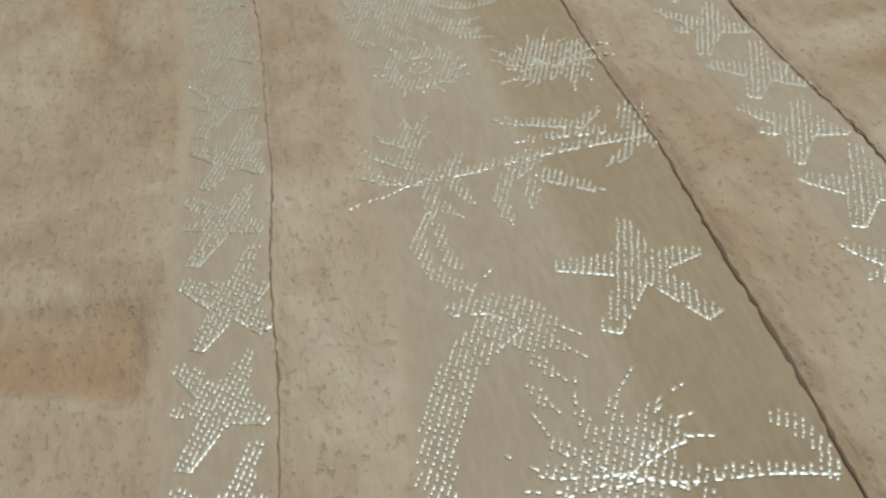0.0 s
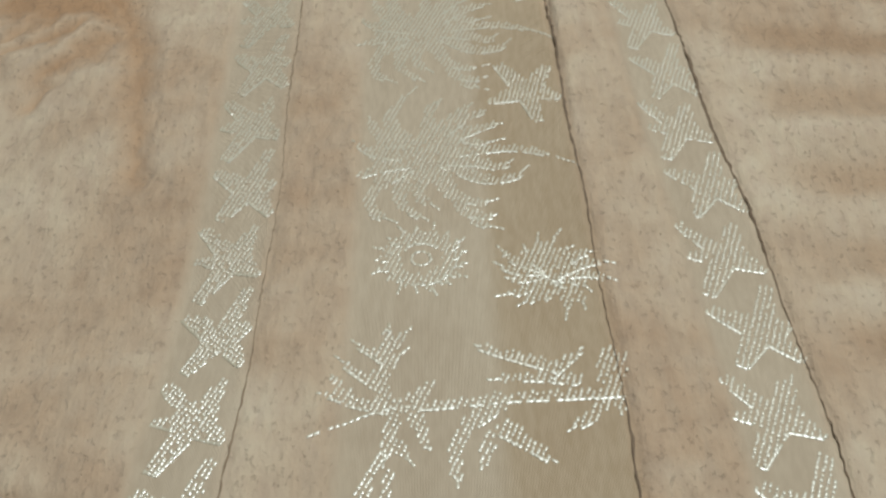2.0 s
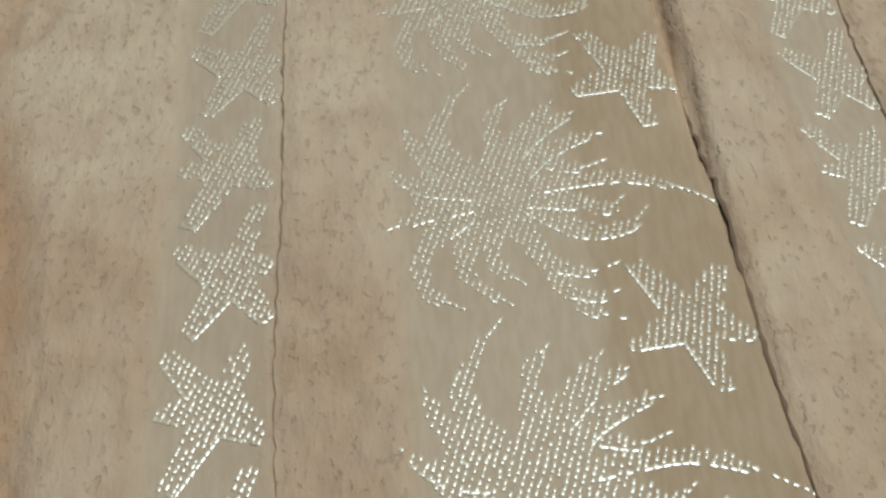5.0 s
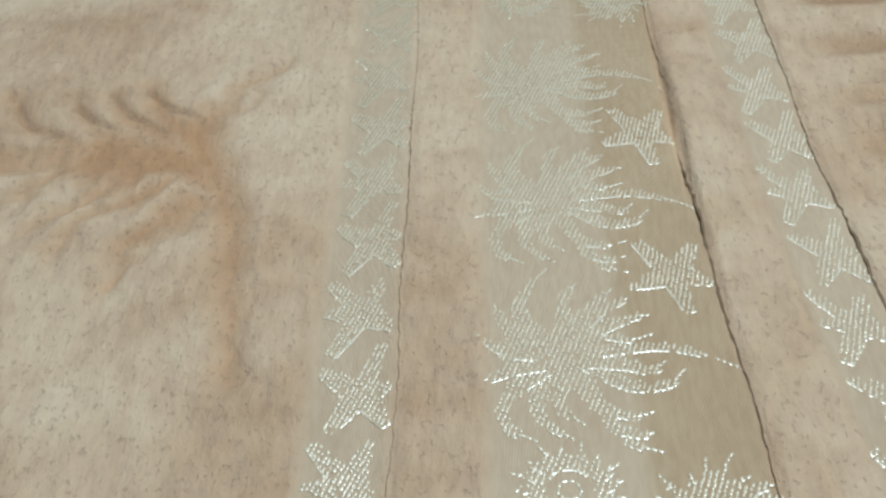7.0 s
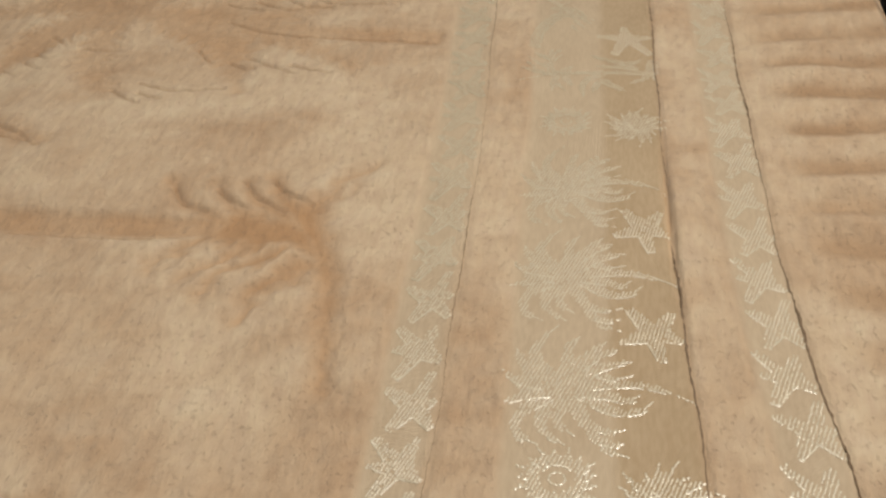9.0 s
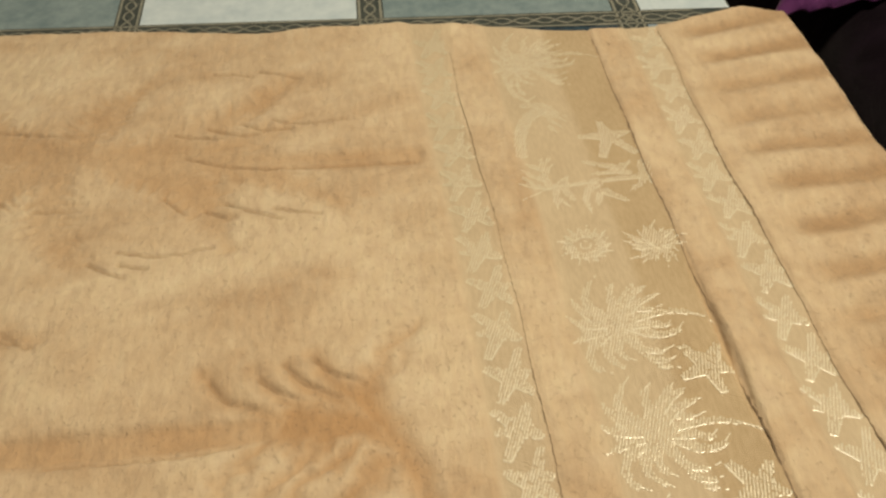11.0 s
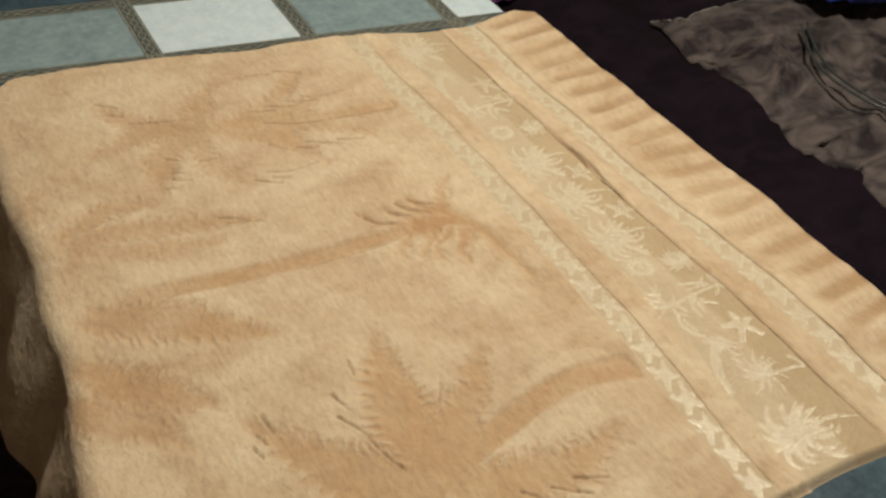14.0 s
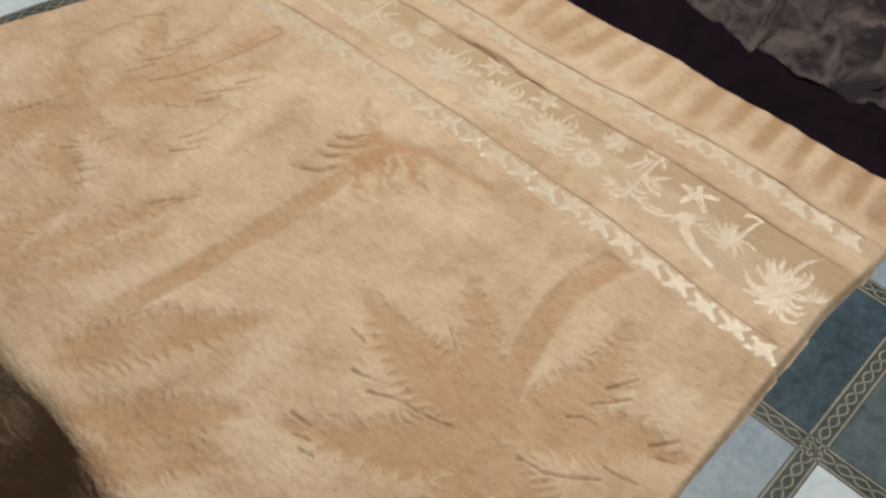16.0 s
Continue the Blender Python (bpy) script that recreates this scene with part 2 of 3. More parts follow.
def clip_cell(poly):
    """Cut a convex polygon to the tabletop."""
    for axis, limit, sign in ((0, TABLE_X0, 1), (0, TABLE_X1, -1), (1, TABLE_Y0, 1), (1, TABLE_Y1, -1)):
        out = []
        for a, b in zip(poly, poly[1:] + poly[:1]):
            da, db = sign * (a[axis] - limit), sign * (b[axis] - limit)
            if da >= 0:
                out.append(a)
            if da * db < 0:
                out.append(a + (b - a) * (da / (da - db)))
        poly = out
        if len(poly) < 3:
            return []
    return poly


def flat_poly(bm, poly, z):
    if len(poly) >= 3:
        bm.faces.new([bm.verts.new((p[0] * D, p[1] * D, z)) for p in poly])


def ribbon(bm, pts, half, z):
    last = None
    for k, p in enumerate(pts):
        a, b = pts[max(k - 1, 0)], pts[min(k + 1, len(pts) - 1)]
        tang = (b - a).normalized() if (b - a).length else Vector((1, 0))
        side = Vector((-tang.y, tang.x)) * half
        inside = TABLE_X0 + 0.02 < p.x < TABLE_X1 - 0.02 and TABLE_Y0 + 0.02 < p.y < TABLE_Y1 - 0.02
        pair = (bm.verts.new(((p - side).x * D, (p - side).y * D, z)), bm.verts.new(((p + side).x * D, (p + side).y * D, z))) if inside else None
        if last and pair:
            bm.faces.new((last[0], pair[0], pair[1], last[1]))
        last = pair


def oilcloth():
    cloth = tagged(new("oilcloth"), "glossy oilcloth printed with blue, grey and white rectangles", "tablecloth")
    bm = bmesh.new()
    box(bm, TABLE_X0 * D - 0.001, TABLE_X1 * D + 0.001, TABLE_Y0 * D - 0.001, TABLE_Y1 * D + 0.001, CLOTH_Z - 0.001, CLOTH_Z)
    part("backing", bm, PRINT_BORDER, cloth)
    m = 0.088
    for i in range(-3, 5):
        for j in range(-11, 6):
            a, b = m / 1.62, m / 1.18
            poly = [grid(i + a, j + b), grid(i + 1 - a, j + b), grid(i + 1 - a, j + 1 - b), grid(i + a, j + 1 - b)]
            poly = clip_cell(poly)
            if not poly:
                continue
            even = (i + 1) % 2 == 0
            kind = ((PRINT_GREY if even else PRINT_WHITE) if j % 2 == 0 else (PRINT_DARK if even else PRINT_PALE))
            if j < -3:
                kind = ((PRINT_PALE, PRINT_DARK) if j % 2 == 0 else (PRINT_WHITE, PRINT_SLATE))[i % 2]
            bm = bmesh.new()
            flat_poly(bm, poly, CLOTH_Z + 0.0003)
            part("printed_panel", bm, kind, cloth)
    chains = bmesh.new()
    across, along = GN.normalized(), GE.normalized()
    for j in range(-11, 6):
        for sign in (-1, 1):
            ribbon(chains, [grid(s / 64, j) + across * (0.036 * sign * math.sin(s * 0.6)) for s in range(-64 * 3, 64 * 5)], 0.0065, CLOTH_Z + 0.0005)
            ribbon(chains, [grid(s / 4, j) + across * 0.07 * sign for s in range(-12, 20)], 0.008, CLOTH_Z + 0.0005)
    for i in range(-3, 5):
        for sign in (-1, 1):
            ribbon(chains, [grid(i, s / 46) + along * (0.036 * sign * math.sin(s * 0.6)) for s in range(-46 * 11, 46 * 6)], 0.0065, CLOTH_Z + 0.0005)
            ribbon(chains, [grid(i, s / 4) + along * 0.07 * sign for s in range(-44, 24)], 0.008, CLOTH_Z + 0.0005)
    tagged(part("chain_print", chains, PRINT_LINE, cloth, "pale interlaced chain printed along the borders"), kind="stuff")


oilcloth()

# ---- towel ----
def drift(u, y):
    """How far the cloth is pulled sideways from straight: given along the three seams, eased between them."""
    left = -0.13 * smoothstep(0.7, 3.6, -y) - 0.05 * smoothstep(0.8, 2.6, y)
    middle = 0.022 + 0.058 * np.tanh(-(y + 0.6) / 1.2)
    right = 0.047 + 0.085 * np.tanh(-(y + 0.6) / 0.9)
    a, b = np.clip((u + 1.257) / 0.843, 0, 1), np.clip((u + 0.414) / 0.408, 0, 1)
    pull = left + (middle - left) * a + (right - middle) * b
    return pull * smoothstep(-2.3, -1.45, u) * (1 - 0.5 * smoothstep(0.2, 0.75, u))


def strokes_mask(x, y, strokes, soft=0.012):
    """1 inside a set of tapered strokes (each a list of points and two half widths, and a barb count), 0 outside."""
    mask = np.zeros_like(x)
    for pts, w0, w1, barbs in strokes:
        pts = np.array(pts, float)
        t = np.linspace(0, 1, len(pts))
        s = np.linspace(0, 1, 40)
        cx, cy = (np.convolve(np.pad(np.interp(s, t, pts[:, k]), 5, mode="reflect", reflect_type="odd"), np.ones(11) / 11, "valid") for k in (0, 1))
        pad = max(w0, w1) * 1.6 + 0.05
        near = (x > cx.min() - pad) & (x < cx.max() + pad) & (y > cy.min() - pad) & (y < cy.max() + pad)
        qx, qy = x[near], y[near]
        best, at, side = np.full(qx.shape, 9.0), np.zeros(qx.shape), np.zeros(qx.shape)
        for k in range(len(s) - 1):
            dx, dy = cx[k + 1] - cx[k], cy[k + 1] - cy[k]
            f = np.clip(((qx - cx[k]) * dx + (qy - cy[k]) * dy) / (dx * dx + dy * dy + 1e-9), 0, 1)
            ox, oy = qx - cx[k] - f * dx, qy - cy[k] - f * dy
            dist = np.hypot(ox, oy)
            hit = dist < best
            best, at = np.where(hit, dist, best), np.where(hit, s[k] + f * (s[k + 1] - s[k]), at)
            side = np.where(hit, np.sign(dx * oy - dy * ox), side)
        width = w0 + (w1 - w0) * at
        if barbs:
            swell = np.sin(np.pi * np.clip(at, 0, 1) ** 0.8)
            saw = ((at * barbs - best / (w0 * 2.2)) % 1.0)
            width = (0.035 + w0 * swell) * (0.62 + 0.5 * saw)
        mask[near] = np.maximum(mask[near], 1 - smoothstep(-soft, soft, best - width))
    return mask


def frond(cx, cy, tip, bend, width, barbs):
    """A frond from the crown to its tip, bowed sideways."""
    dx, dy = tip[0] - cx, tip[1] - cy
    pts = [(cx + dx * t - dy * bend * math.sin(math.pi * t), cy + dy * t + dx * bend * math.sin(math.pi * t)) for t in np.linspace(0, 1, 9)]
    return (pts, width, width * 0.3, barbs)


NEAR_PALM = ([(-1.5, -1.83), (-2.03, -1.69), (-2.61, -1.76), (-3.06, -1.91), (-3.45, -2.06)], 0.12, [
    ([(-3.45, -2.06), (-3.38, -1.6), (-3.34, -1.2), (-3.18, -0.70)], 0.25, 14),
    ([(-3.42, -2.05), (-3.2, -1.8), (-2.95, -1.56), (-2.50, -1.14)], 0.19, 14),
    ([(-3.45, -2.06), (-3.7, -1.92), (-4.0, -1.66), (-4.36, -1.02)], 0.25, 14),
    ([(-3.40, -2.08), (-2.9, -2.24), (-2.45, -2.36), (-2.06, -2.2)], 0.18, 13),
    ([(-3.42, -2.1), (-3.1, -2.42), (-2.78, -2.72), (-2.70, -3.1)], 0.21, 14),
    ([(-3.5, -2.1), (-3.95, -2.2), (-4.4, -2.26), (-4.8, -2.1)], 0.21, 13),
    ([(-3.47, -2.1), (-3.65, -2.4), (-3.75, -2.7), (-3.7, -3.08)], 0.2, 13)])
MAIN_PALM = ([(-5.1, 0.545), (-3.8, 0.405), (-3.2, 0.345), (-2.4, 0.315), (-2.1, 0.295)], 0.088, [
    ([(-2.25, 0.305), (-2.0, 0.305), (-1.86, 0.125)], 0.13, 0), ([(-1.98, 0.405), (-1.85, 0.165), (-1.78, -0.135), (-1.69, -0.595)], 0.075, 0),
    ([(-1.9, 0.065), (-2.02, -0.015), (-2.11, -0.235)], 0.075, 0), ([(-2.03, 0.165), (-2.2, 0.085), (-2.31, -0.105)], 0.05, 0),
    ([(-2.13, 0.225), (-2.28, 0.145), (-2.42, -0.015)], 0.045, 0), ([(-2.23, 0.295), (-2.42, 0.225), (-2.57, 0.045)], 0.045, 0),
    ([(-1.98, 0.385), (-2.1, 0.525), (-2.18, 0.685)], 0.06, 0), ([(-2.05, 0.385), (-2.22, 0.495), (-2.31, 0.665)], 0.045, 0),
    ([(-2.18, 0.365), (-2.34, 0.465), (-2.42, 0.595)], 0.04, 0), ([(-2.3, 0.345), (-2.54, 0.465), (-2.64, 0.625)], 0.04, 0),
    ([(-1.96, 0.425), (-1.88, 0.585), (-1.72, 0.765)], 0.045, 0)])
FAR_PALM = ([(-1.56, 1.99), (-2.1, 2.05), (-2.8, 2.23), (-3.42, 2.32)], 0.075,
            [frond(-3.45, 2.32, tip, bow, half, 12) for tip, bow, half in (
                ((-2.2, 2.46), -0.1, 0.09), ((-2.25, 2.9), -0.14, 0.11), ((-3.1, 2.98), 0.1, 0.11), ((-4.2, 3.1), 0.12, 0.12), ((-4.45, 2.35), -0.14, 0.12),
                ((-4.05, 1.66), -0.2, 0.15), ((-3.3, 1.45), -0.2, 0.1), ((-2.6, 1.47), 0.2, 0.14), ((-2.0, 1.68), 0.12, 0.1))])
EDGE_PALM = ([(-6.1, 0.5), (-5.6, 0.5), (-5.1, 0.46)], 0.1, [
    ([(-5.15, 0.48), (-4.75, 0.3), (-4.35, 0.05), (-3.84, -0.3)], 0.2, 14), ([(-5.3, 0.1), (-5.0, -0.32), (-4.8, -0.5), (-4.5, -0.72)], 0.18, 13),
    ([(-5.45, -0.2), (-5.3, -0.5), (-5.0, -0.7), (-4.8, -1.0)], 0.15, 12)])
SMALL_PALM = ([(-5.7, 1.3), (-5.3, 1.33), (-4.95, 1.35)], 0.08, [
    ([(-5.0, 1.36), (-4.5, 1.3), (-4.0, 1.16), (-3.46, 1.0)], 0.1, 14), ([(-5.0, 1.4), (-4.7, 1.6), (-4.4, 1.64), (-4.15, 1.58)], 0.09, 11),
    ([(-5.0, 1.3), (-4.6, 1.02), (-4.2, 0.92), (-3.82, 0.88)], 0.08, 12)])

FAR_CUTS = (  # the sharp folds of the far palm's feathers
    [(-2.72, 3.02), (-2.6, 2.99), (-2.48, 2.92)], [(-2.45, 2.97), (-2.33, 2.92), (-2.2, 2.87)],
    [(-2.37, 2.48), (-2.16, 2.39), (-1.94, 2.4)], [(-2.74, 2.5), (-2.54, 2.38), (-2.42, 2.4)],
    [(-2.92, 2.48), (-2.82, 2.43), (-2.65, 2.39)], [(-2.55, 2.49), (-2.42, 2.41), (-2.25, 2.38)],
    [(-2.85, 2.26), (-2.62, 2.14), (-2.29, 2.04), (-1.58, 1.96)], [(-2.72, 1.8), (-2.61, 1.72)],
    [(-2.62, 1.83), (-2.47, 1.72), (-2.32, 1.63)], [(-2.36, 1.72), (-2.11, 1.62)], [(-2.94, 1.93), (-2.82, 1.78)],
    [(-3.14, 1.53), (-2.89, 1.45), (-2.66, 1.48)], [(-3.28, 1.48), (-3.16, 1.38), (-3.08, 1.34)], [(-3.12, 1.44), (-2.97, 1.38)])
LEFT_CUTS = (  # its other side, and the small palm beyond the trunk
    [(-3.62, 1.94), (-3.46, 1.92)], [(-3.9, 1.91), (-3.79, 1.81)], [(-3.92, 1.79), (-3.77, 1.69)], [(-4.02, 1.71), (-3.9, 1.64)],
    [(-3.87, 2.09), (-3.78, 2.02)], [(-4.2, 3.13), (-4.02, 2.97)], [(-4.14, 2.93), (-4.02, 2.85)], [(-4.0, 2.73), (-3.63, 2.58), (-3.4, 2.57)],
    [(-3.72, 1.04), (-3.58, 1.01), (-3.45, 0.95)], [(-3.75, 1.13), (-3.6, 1.06), (-3.48, 0.95)])
MAIN_CUTS = ([(-2.64, 0.615), (-2.57, 0.495), (-2.42, 0.425)], [(-2.42, 0.585), (-2.33, 0.495), (-2.25, 0.455)], [(-2.31, 0.655), (-2.23, 0.535), (-2.07, 0.435)],
             [(-2.18, 0.665), (-2.1, 0.565), (-1.97, 0.495)], [(-3.3, 0.275), (-2.96, 0.25), (-2.78, 0.235), (-2.5, 0.24)])
NEAR_CUTS = ([(-3.8, -1.24), (-3.69, -1.43), (-3.66, -1.62), (-3.58, -1.84)], [(-3.46, -2.3), (-3.43, -2.41), (-3.43, -2.51), (-3.32, -2.66), (-3.2, -2.8)],
             [(-3.1, -2.75), (-3.1, -2.85), (-3.06, -3.0)], [(-2.96, -2.34), (-2.87, -2.42), (-2.86, -2.53)], [(-2.75, -2.4), (-2.54, -2.59)],
             [(-2.57, -2.41), (-2.37, -2.54)], [(-3.75, -1.04), (-3.72, -1.14), (-3.69, -1.22)], [(-4.27, -0.98), (-4.25, -1.15)],
             [(-4.37, -1.1), (-4.33, -1.23)], [(-4.43, -1.21), (-4.4, -1.33)], [(-2.97, -1.28), (-3.06, -1.4)], [(-3.5, -0.8), (-3.52, -0.95)],
             [(-2.73, -2.89), (-2.58, -3.02)], [(-2.78, -2.97), (-2.72, -3.1)])


def near_edge(x):
    return -3.27 - 0.1 * smoothstep(-0.9, 0.3, x)


def far_edge(x):
    return 3.06 - 0.195 * np.minimum(x, 0.0) + 0.03 * np.sin(x * 3.1) - 0.08 * smoothstep(0.5, 0.8, x) - 0.5 * smoothstep(-4.7, -5.3, x)


CELL = 0.0122
U0, U1 = -6.5, 0.83


def towel_height(x, y, carved=True):
    """Height of the cloth in decimetres above the mean top, with its zones."""
    u = x - drift(x, y)
    e = 0.022
    bands = [(-1.48, -1.27, 0.05), (-1.035, -0.42, 0.022), (-0.205, -0.01, 0.022)]
    flat = np.zeros_like(u)
    for a, b, soft in bands:
        flat = np.maximum(flat, smoothstep(a - e, a + e, u) * (1 - smoothstep(b - soft, b + soft, u)))
    palm = np.zeros_like(u)
    crease = np.zeros_like(u)
    rng = random.Random(21)
    body = 1 - smoothstep(-1.56, -1.5, u)
    frayed = 0.03 * value_noise(u * 9, y * 9, 19) + 0.018 * value_noise(u * 23, y * 23, 20)
    for (trunk, trunk_half, blades), depth in zip((NEAR_PALM, MAIN_PALM, FAR_PALM, EDGE_PALM, SMALL_PALM), (0.88, 1.2, 0.7, 0.85, 0.75)) if carved else ():
        combs = []
        for pts, half, barbs in ([b[0], b[1], b[-1]] for b in blades):
            if not barbs:
                continue
            # short cuts between the barbs along both sides of a blade
            for q in np.linspace(0.3, 0.97, barbs + 3):
                at = q * (len(pts) - 1)
                k = min(int(at), len(pts) - 2)
                (ax, ay), (bx, by) = pts[k], pts[k + 1]
                mx, my, run = ax + (bx - ax) * (at - k), ay + (by - ay) * (at - k), math.atan2(by - ay, bx - ax)
                for side in (-1, 1):
                    if rng.random() < 0.35:
                        continue
                    wide = (0.035 + half * math.sin(math.pi * q ** 0.8)) * rng.uniform(0.8, 1.0)
                    ex, ey = mx - side * wide * math.sin(run), my + side * wide * math.cos(run)
                    ang, reach = run + side * rng.uniform(0.25, 0.6), rng.uniform(0.09, 0.2)
                    combs.append(([(ex - 0.3 * reach * math.cos(ang), ey - 0.3 * reach * math.sin(ang)), (ex + 0.3 * reach * math.cos(ang), ey + 0.3 * reach * math.sin(ang)),
                                   (ex + 0.7 * reach * math.cos(ang - side * 0.35), ey + 0.7 * reach * math.sin(ang - side * 0.35))], rng.uniform(0.001, 0.004), 0.002, 0))
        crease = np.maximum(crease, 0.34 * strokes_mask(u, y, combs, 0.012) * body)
        palm = np.maximum(palm, min(depth, 0.9) * strokes_mask(u, y, [(trunk, trunk_half, trunk_half * 0.75, 0)], 0.035) * body * smoothstep(-5.0, -4.2, u))
        strokes = [(b[0], b[1], b[1] * 0.3, b[-1]) for b in blades]
        palm = np.maximum(palm, depth * strokes_mask(u + frayed, y - frayed, strokes, 0.075) * body)
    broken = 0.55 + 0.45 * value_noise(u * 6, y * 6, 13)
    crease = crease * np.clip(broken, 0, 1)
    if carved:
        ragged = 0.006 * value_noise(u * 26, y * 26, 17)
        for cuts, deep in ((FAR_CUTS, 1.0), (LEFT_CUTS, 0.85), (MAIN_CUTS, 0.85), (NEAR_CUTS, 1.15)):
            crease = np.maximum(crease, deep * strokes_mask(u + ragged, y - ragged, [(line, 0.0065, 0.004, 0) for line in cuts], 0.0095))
    z = -0.011 * flat - 0.026 * palm - 0.034 * crease
    for s, depth, w in ((-1.256, 0.005, 0.008), (-0.413, 0.013, 0.009), (-0.006, 0.013, 0.009)):
        z = z - depth * np.exp(-((u - s) / w) ** 2)
    # the loose fold beside the seam, where the strip stands up from the woven band
    lift = np.exp(-((y - 0.4) / 0.34) ** 2)
    z = z + 0.045 * lift * smoothstep(-0.42, -0.40, u) * (1 - smoothstep(-0.37, -0.2, u))
    z = z - 0.04 * lift * np.exp(-((u + 0.418) / 0.012) ** 2)
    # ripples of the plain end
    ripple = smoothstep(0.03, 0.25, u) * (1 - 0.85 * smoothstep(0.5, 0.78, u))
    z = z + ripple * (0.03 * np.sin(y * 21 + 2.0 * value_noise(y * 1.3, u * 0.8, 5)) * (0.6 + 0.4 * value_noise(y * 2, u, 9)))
    # slow swell and loose wrinkles
    z = z + 0.03 * value_noise(u * 1.1, y * 1.1, 1) + 0.014 * value_noise(u * 3.3, y * 2.6, 2)
    z = z + (1 - flat) * 0.0035 * value_noise(u * 22, y * 15, 3) + (1 - flat) * 0.0025 * value_noise(u * 47, y * 38, 4)
    tone = smoothstep(-0.71, -0.65, u) * (1 - smoothstep(-0.42, -0.4, u))
    # hollows of the ripples darkened in the colour, for their shade and turned nap
    ripple_shade = smoothstep(0.04, 0.28, u) * smoothstep(-0.8, 1.0, -np.sin(y * 21 + 0.5 + 2.0 * value_noise(y * 1.3, u * 0.8, 5))) * (1.25 + 0.4 * value_noise(y * 2, u * 3, 9))
    tone = np.maximum(tone, ripple_shade * (1 - flat))
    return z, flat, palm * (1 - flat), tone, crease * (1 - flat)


def towel():
    nu = int((U1 - U0) / CELL) + 1
    nv = int(7.2 / CELL) + 1
    us = np.linspace(U0, U1, nu)
    vs = np.linspace(0, 1, nv)
    X = np.repeat(us[:, None], nv, 1)
    ax = np.maximum(X, -5.45)
    Y = near_edge(ax) + (far_edge(ax) - near_edge(ax)) * vs[None, :]
    Z, flat, palm, tone, crease = towel_height(X, Y)
    edge = np.minimum(Y - near_edge(ax), far_edge(ax) - Y)
    rim = np.minimum(edge, U1 - X)
    Z = Z - 0.082 * (1 - smoothstep(0, 0.085, rim)) ** 1.5
    X2 = X
    Z = np.where(X2 < -5.0, Z * (0.35 + 0.65 * smoothstep(-5.3, -5.0, X2)), Z)
    # the left end rolls over the table's edge and hangs down
    edge_x = -5.10 - 0.40 * smoothstep(1.2, -1.7, Y) + 0.05 * value_noise(Y * 1.4, Y * 0, 8)
    r = 0.19
    over = np.maximum(edge_x - X2, 0)
    turn = np.minimum(over / r, 1.15)
    rest = np.maximum(over - 1.15 * r, 0)
    fold = 0.09 * value_noise(Y * 2.0, rest * 0.6, 11) * smoothstep(0.1, 0.9, over)
    bx = np.where(over > 0, edge_x - r * np.sin(turn) - rest * math.cos(1.15) - fold, X2)
    bz = np.where(over > 0, -r * (1 - np.cos(turn)) - rest * math.sin(1.15) + Z * np.cos(turn), Z)
    bx = bx - np.where(over > 0, Z * np.sin(turn), 0)
    bx = bx + smoothstep(0.1, 0.83, X) * (0.055 - 0.095 * smoothstep(-0.4, 1.9, Y) + 0.016 * value_noise(Y * 2.3, Y * 0, 23))
    top = np.stack([bx * D, Y * D, bz * D], -1).reshape(-1, 3)
    idx = np.arange(nu * nv).reshape(nu, nv)
    quads = np.stack([idx[:-1, :-1], idx[1:, :-1], idx[1:, 1:], idx[:-1, 1:]], -1).reshape(-1, 4)
    me = bpy.data.meshes.new("towel")
    me.from_pydata(top.tolist(), [], quads.tolist())
    me.polygons.foreach_set("use_smooth", np.ones(len(quads), bool))
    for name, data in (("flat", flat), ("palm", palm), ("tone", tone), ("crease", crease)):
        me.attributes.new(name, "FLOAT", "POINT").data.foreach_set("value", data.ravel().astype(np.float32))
    me.materials.append(TOWEL)
    me.update()
    ob = new("towel", me)
    # the underside, a thickness below, closed to the rim
    step = 6
    pick_u = sorted(set(range(0, nu, step)) | {nu - 1})
    pick_v = sorted(set(range(0, nv, step)) | {nv - 1})
    nx_, nz_ = -np.sin(turn), np.cos(turn)
    thick = np.where(rim < 0.02, 0.0, 0.05)
    low = np.stack([(bx - nx_ * thick) * D, Y * D, (bz - nz_ * thick) * D - 0.002 * (rim > 0.02)], -1)[np.ix_(pick_u, pick_v)]
    m, k = low.shape[:2]
    ids = np.arange(m * k).reshape(m, k)
    under = np.stack([ids[:-1, :-1], ids[:-1, 1:], ids[1:, 1:], ids[1:, :-1]], -1).reshape(-1, 4)
    mesh_part("underside", low.reshape(-1, 3), under.tolist(), TOWEL, ob)
    return tagged(ob, "tan velour towel with carved palms and woven satin bands", "towel")


TOWEL_OB = towel()


# ---- satin motifs of the woven bands, sewn in short raised stitches ----
def curve_points(pts, step):
    """Points at even steps along a smooth curve through pts."""
    pts = [Vector(p) for p in pts]
    if len(pts) == 2:
        dense = [pts[0].lerp(pts[1], k / 20) for k in range(21)]
    else:
        dense = []
        ext = [pts[0] * 2 - pts[1], *pts, pts[-1] * 2 - pts[-2]]
        for k in range(1, len(ext) - 2):
            a, b, c, d = ext[k - 1:k + 3]
            for s in range(12):
                t = s / 12
                dense.append(0.5 * ((2 * b) + (c - a) * t + (2 * a - 5 * b + 4 * c - d) * t * t + (3 * b - a - 3 * c + d) * t ** 3))
        dense.append(pts[-1])
    out, left = [(dense[0], (dense[1] - dense[0]).normalized())], step
    for a, b in zip(dense, dense[1:]):
        seg = (b - a).length
        at = left
        while at <= seg and seg > 0:
            out.append((a.lerp(b, at / seg), (b - a).normalized()))
            at += step
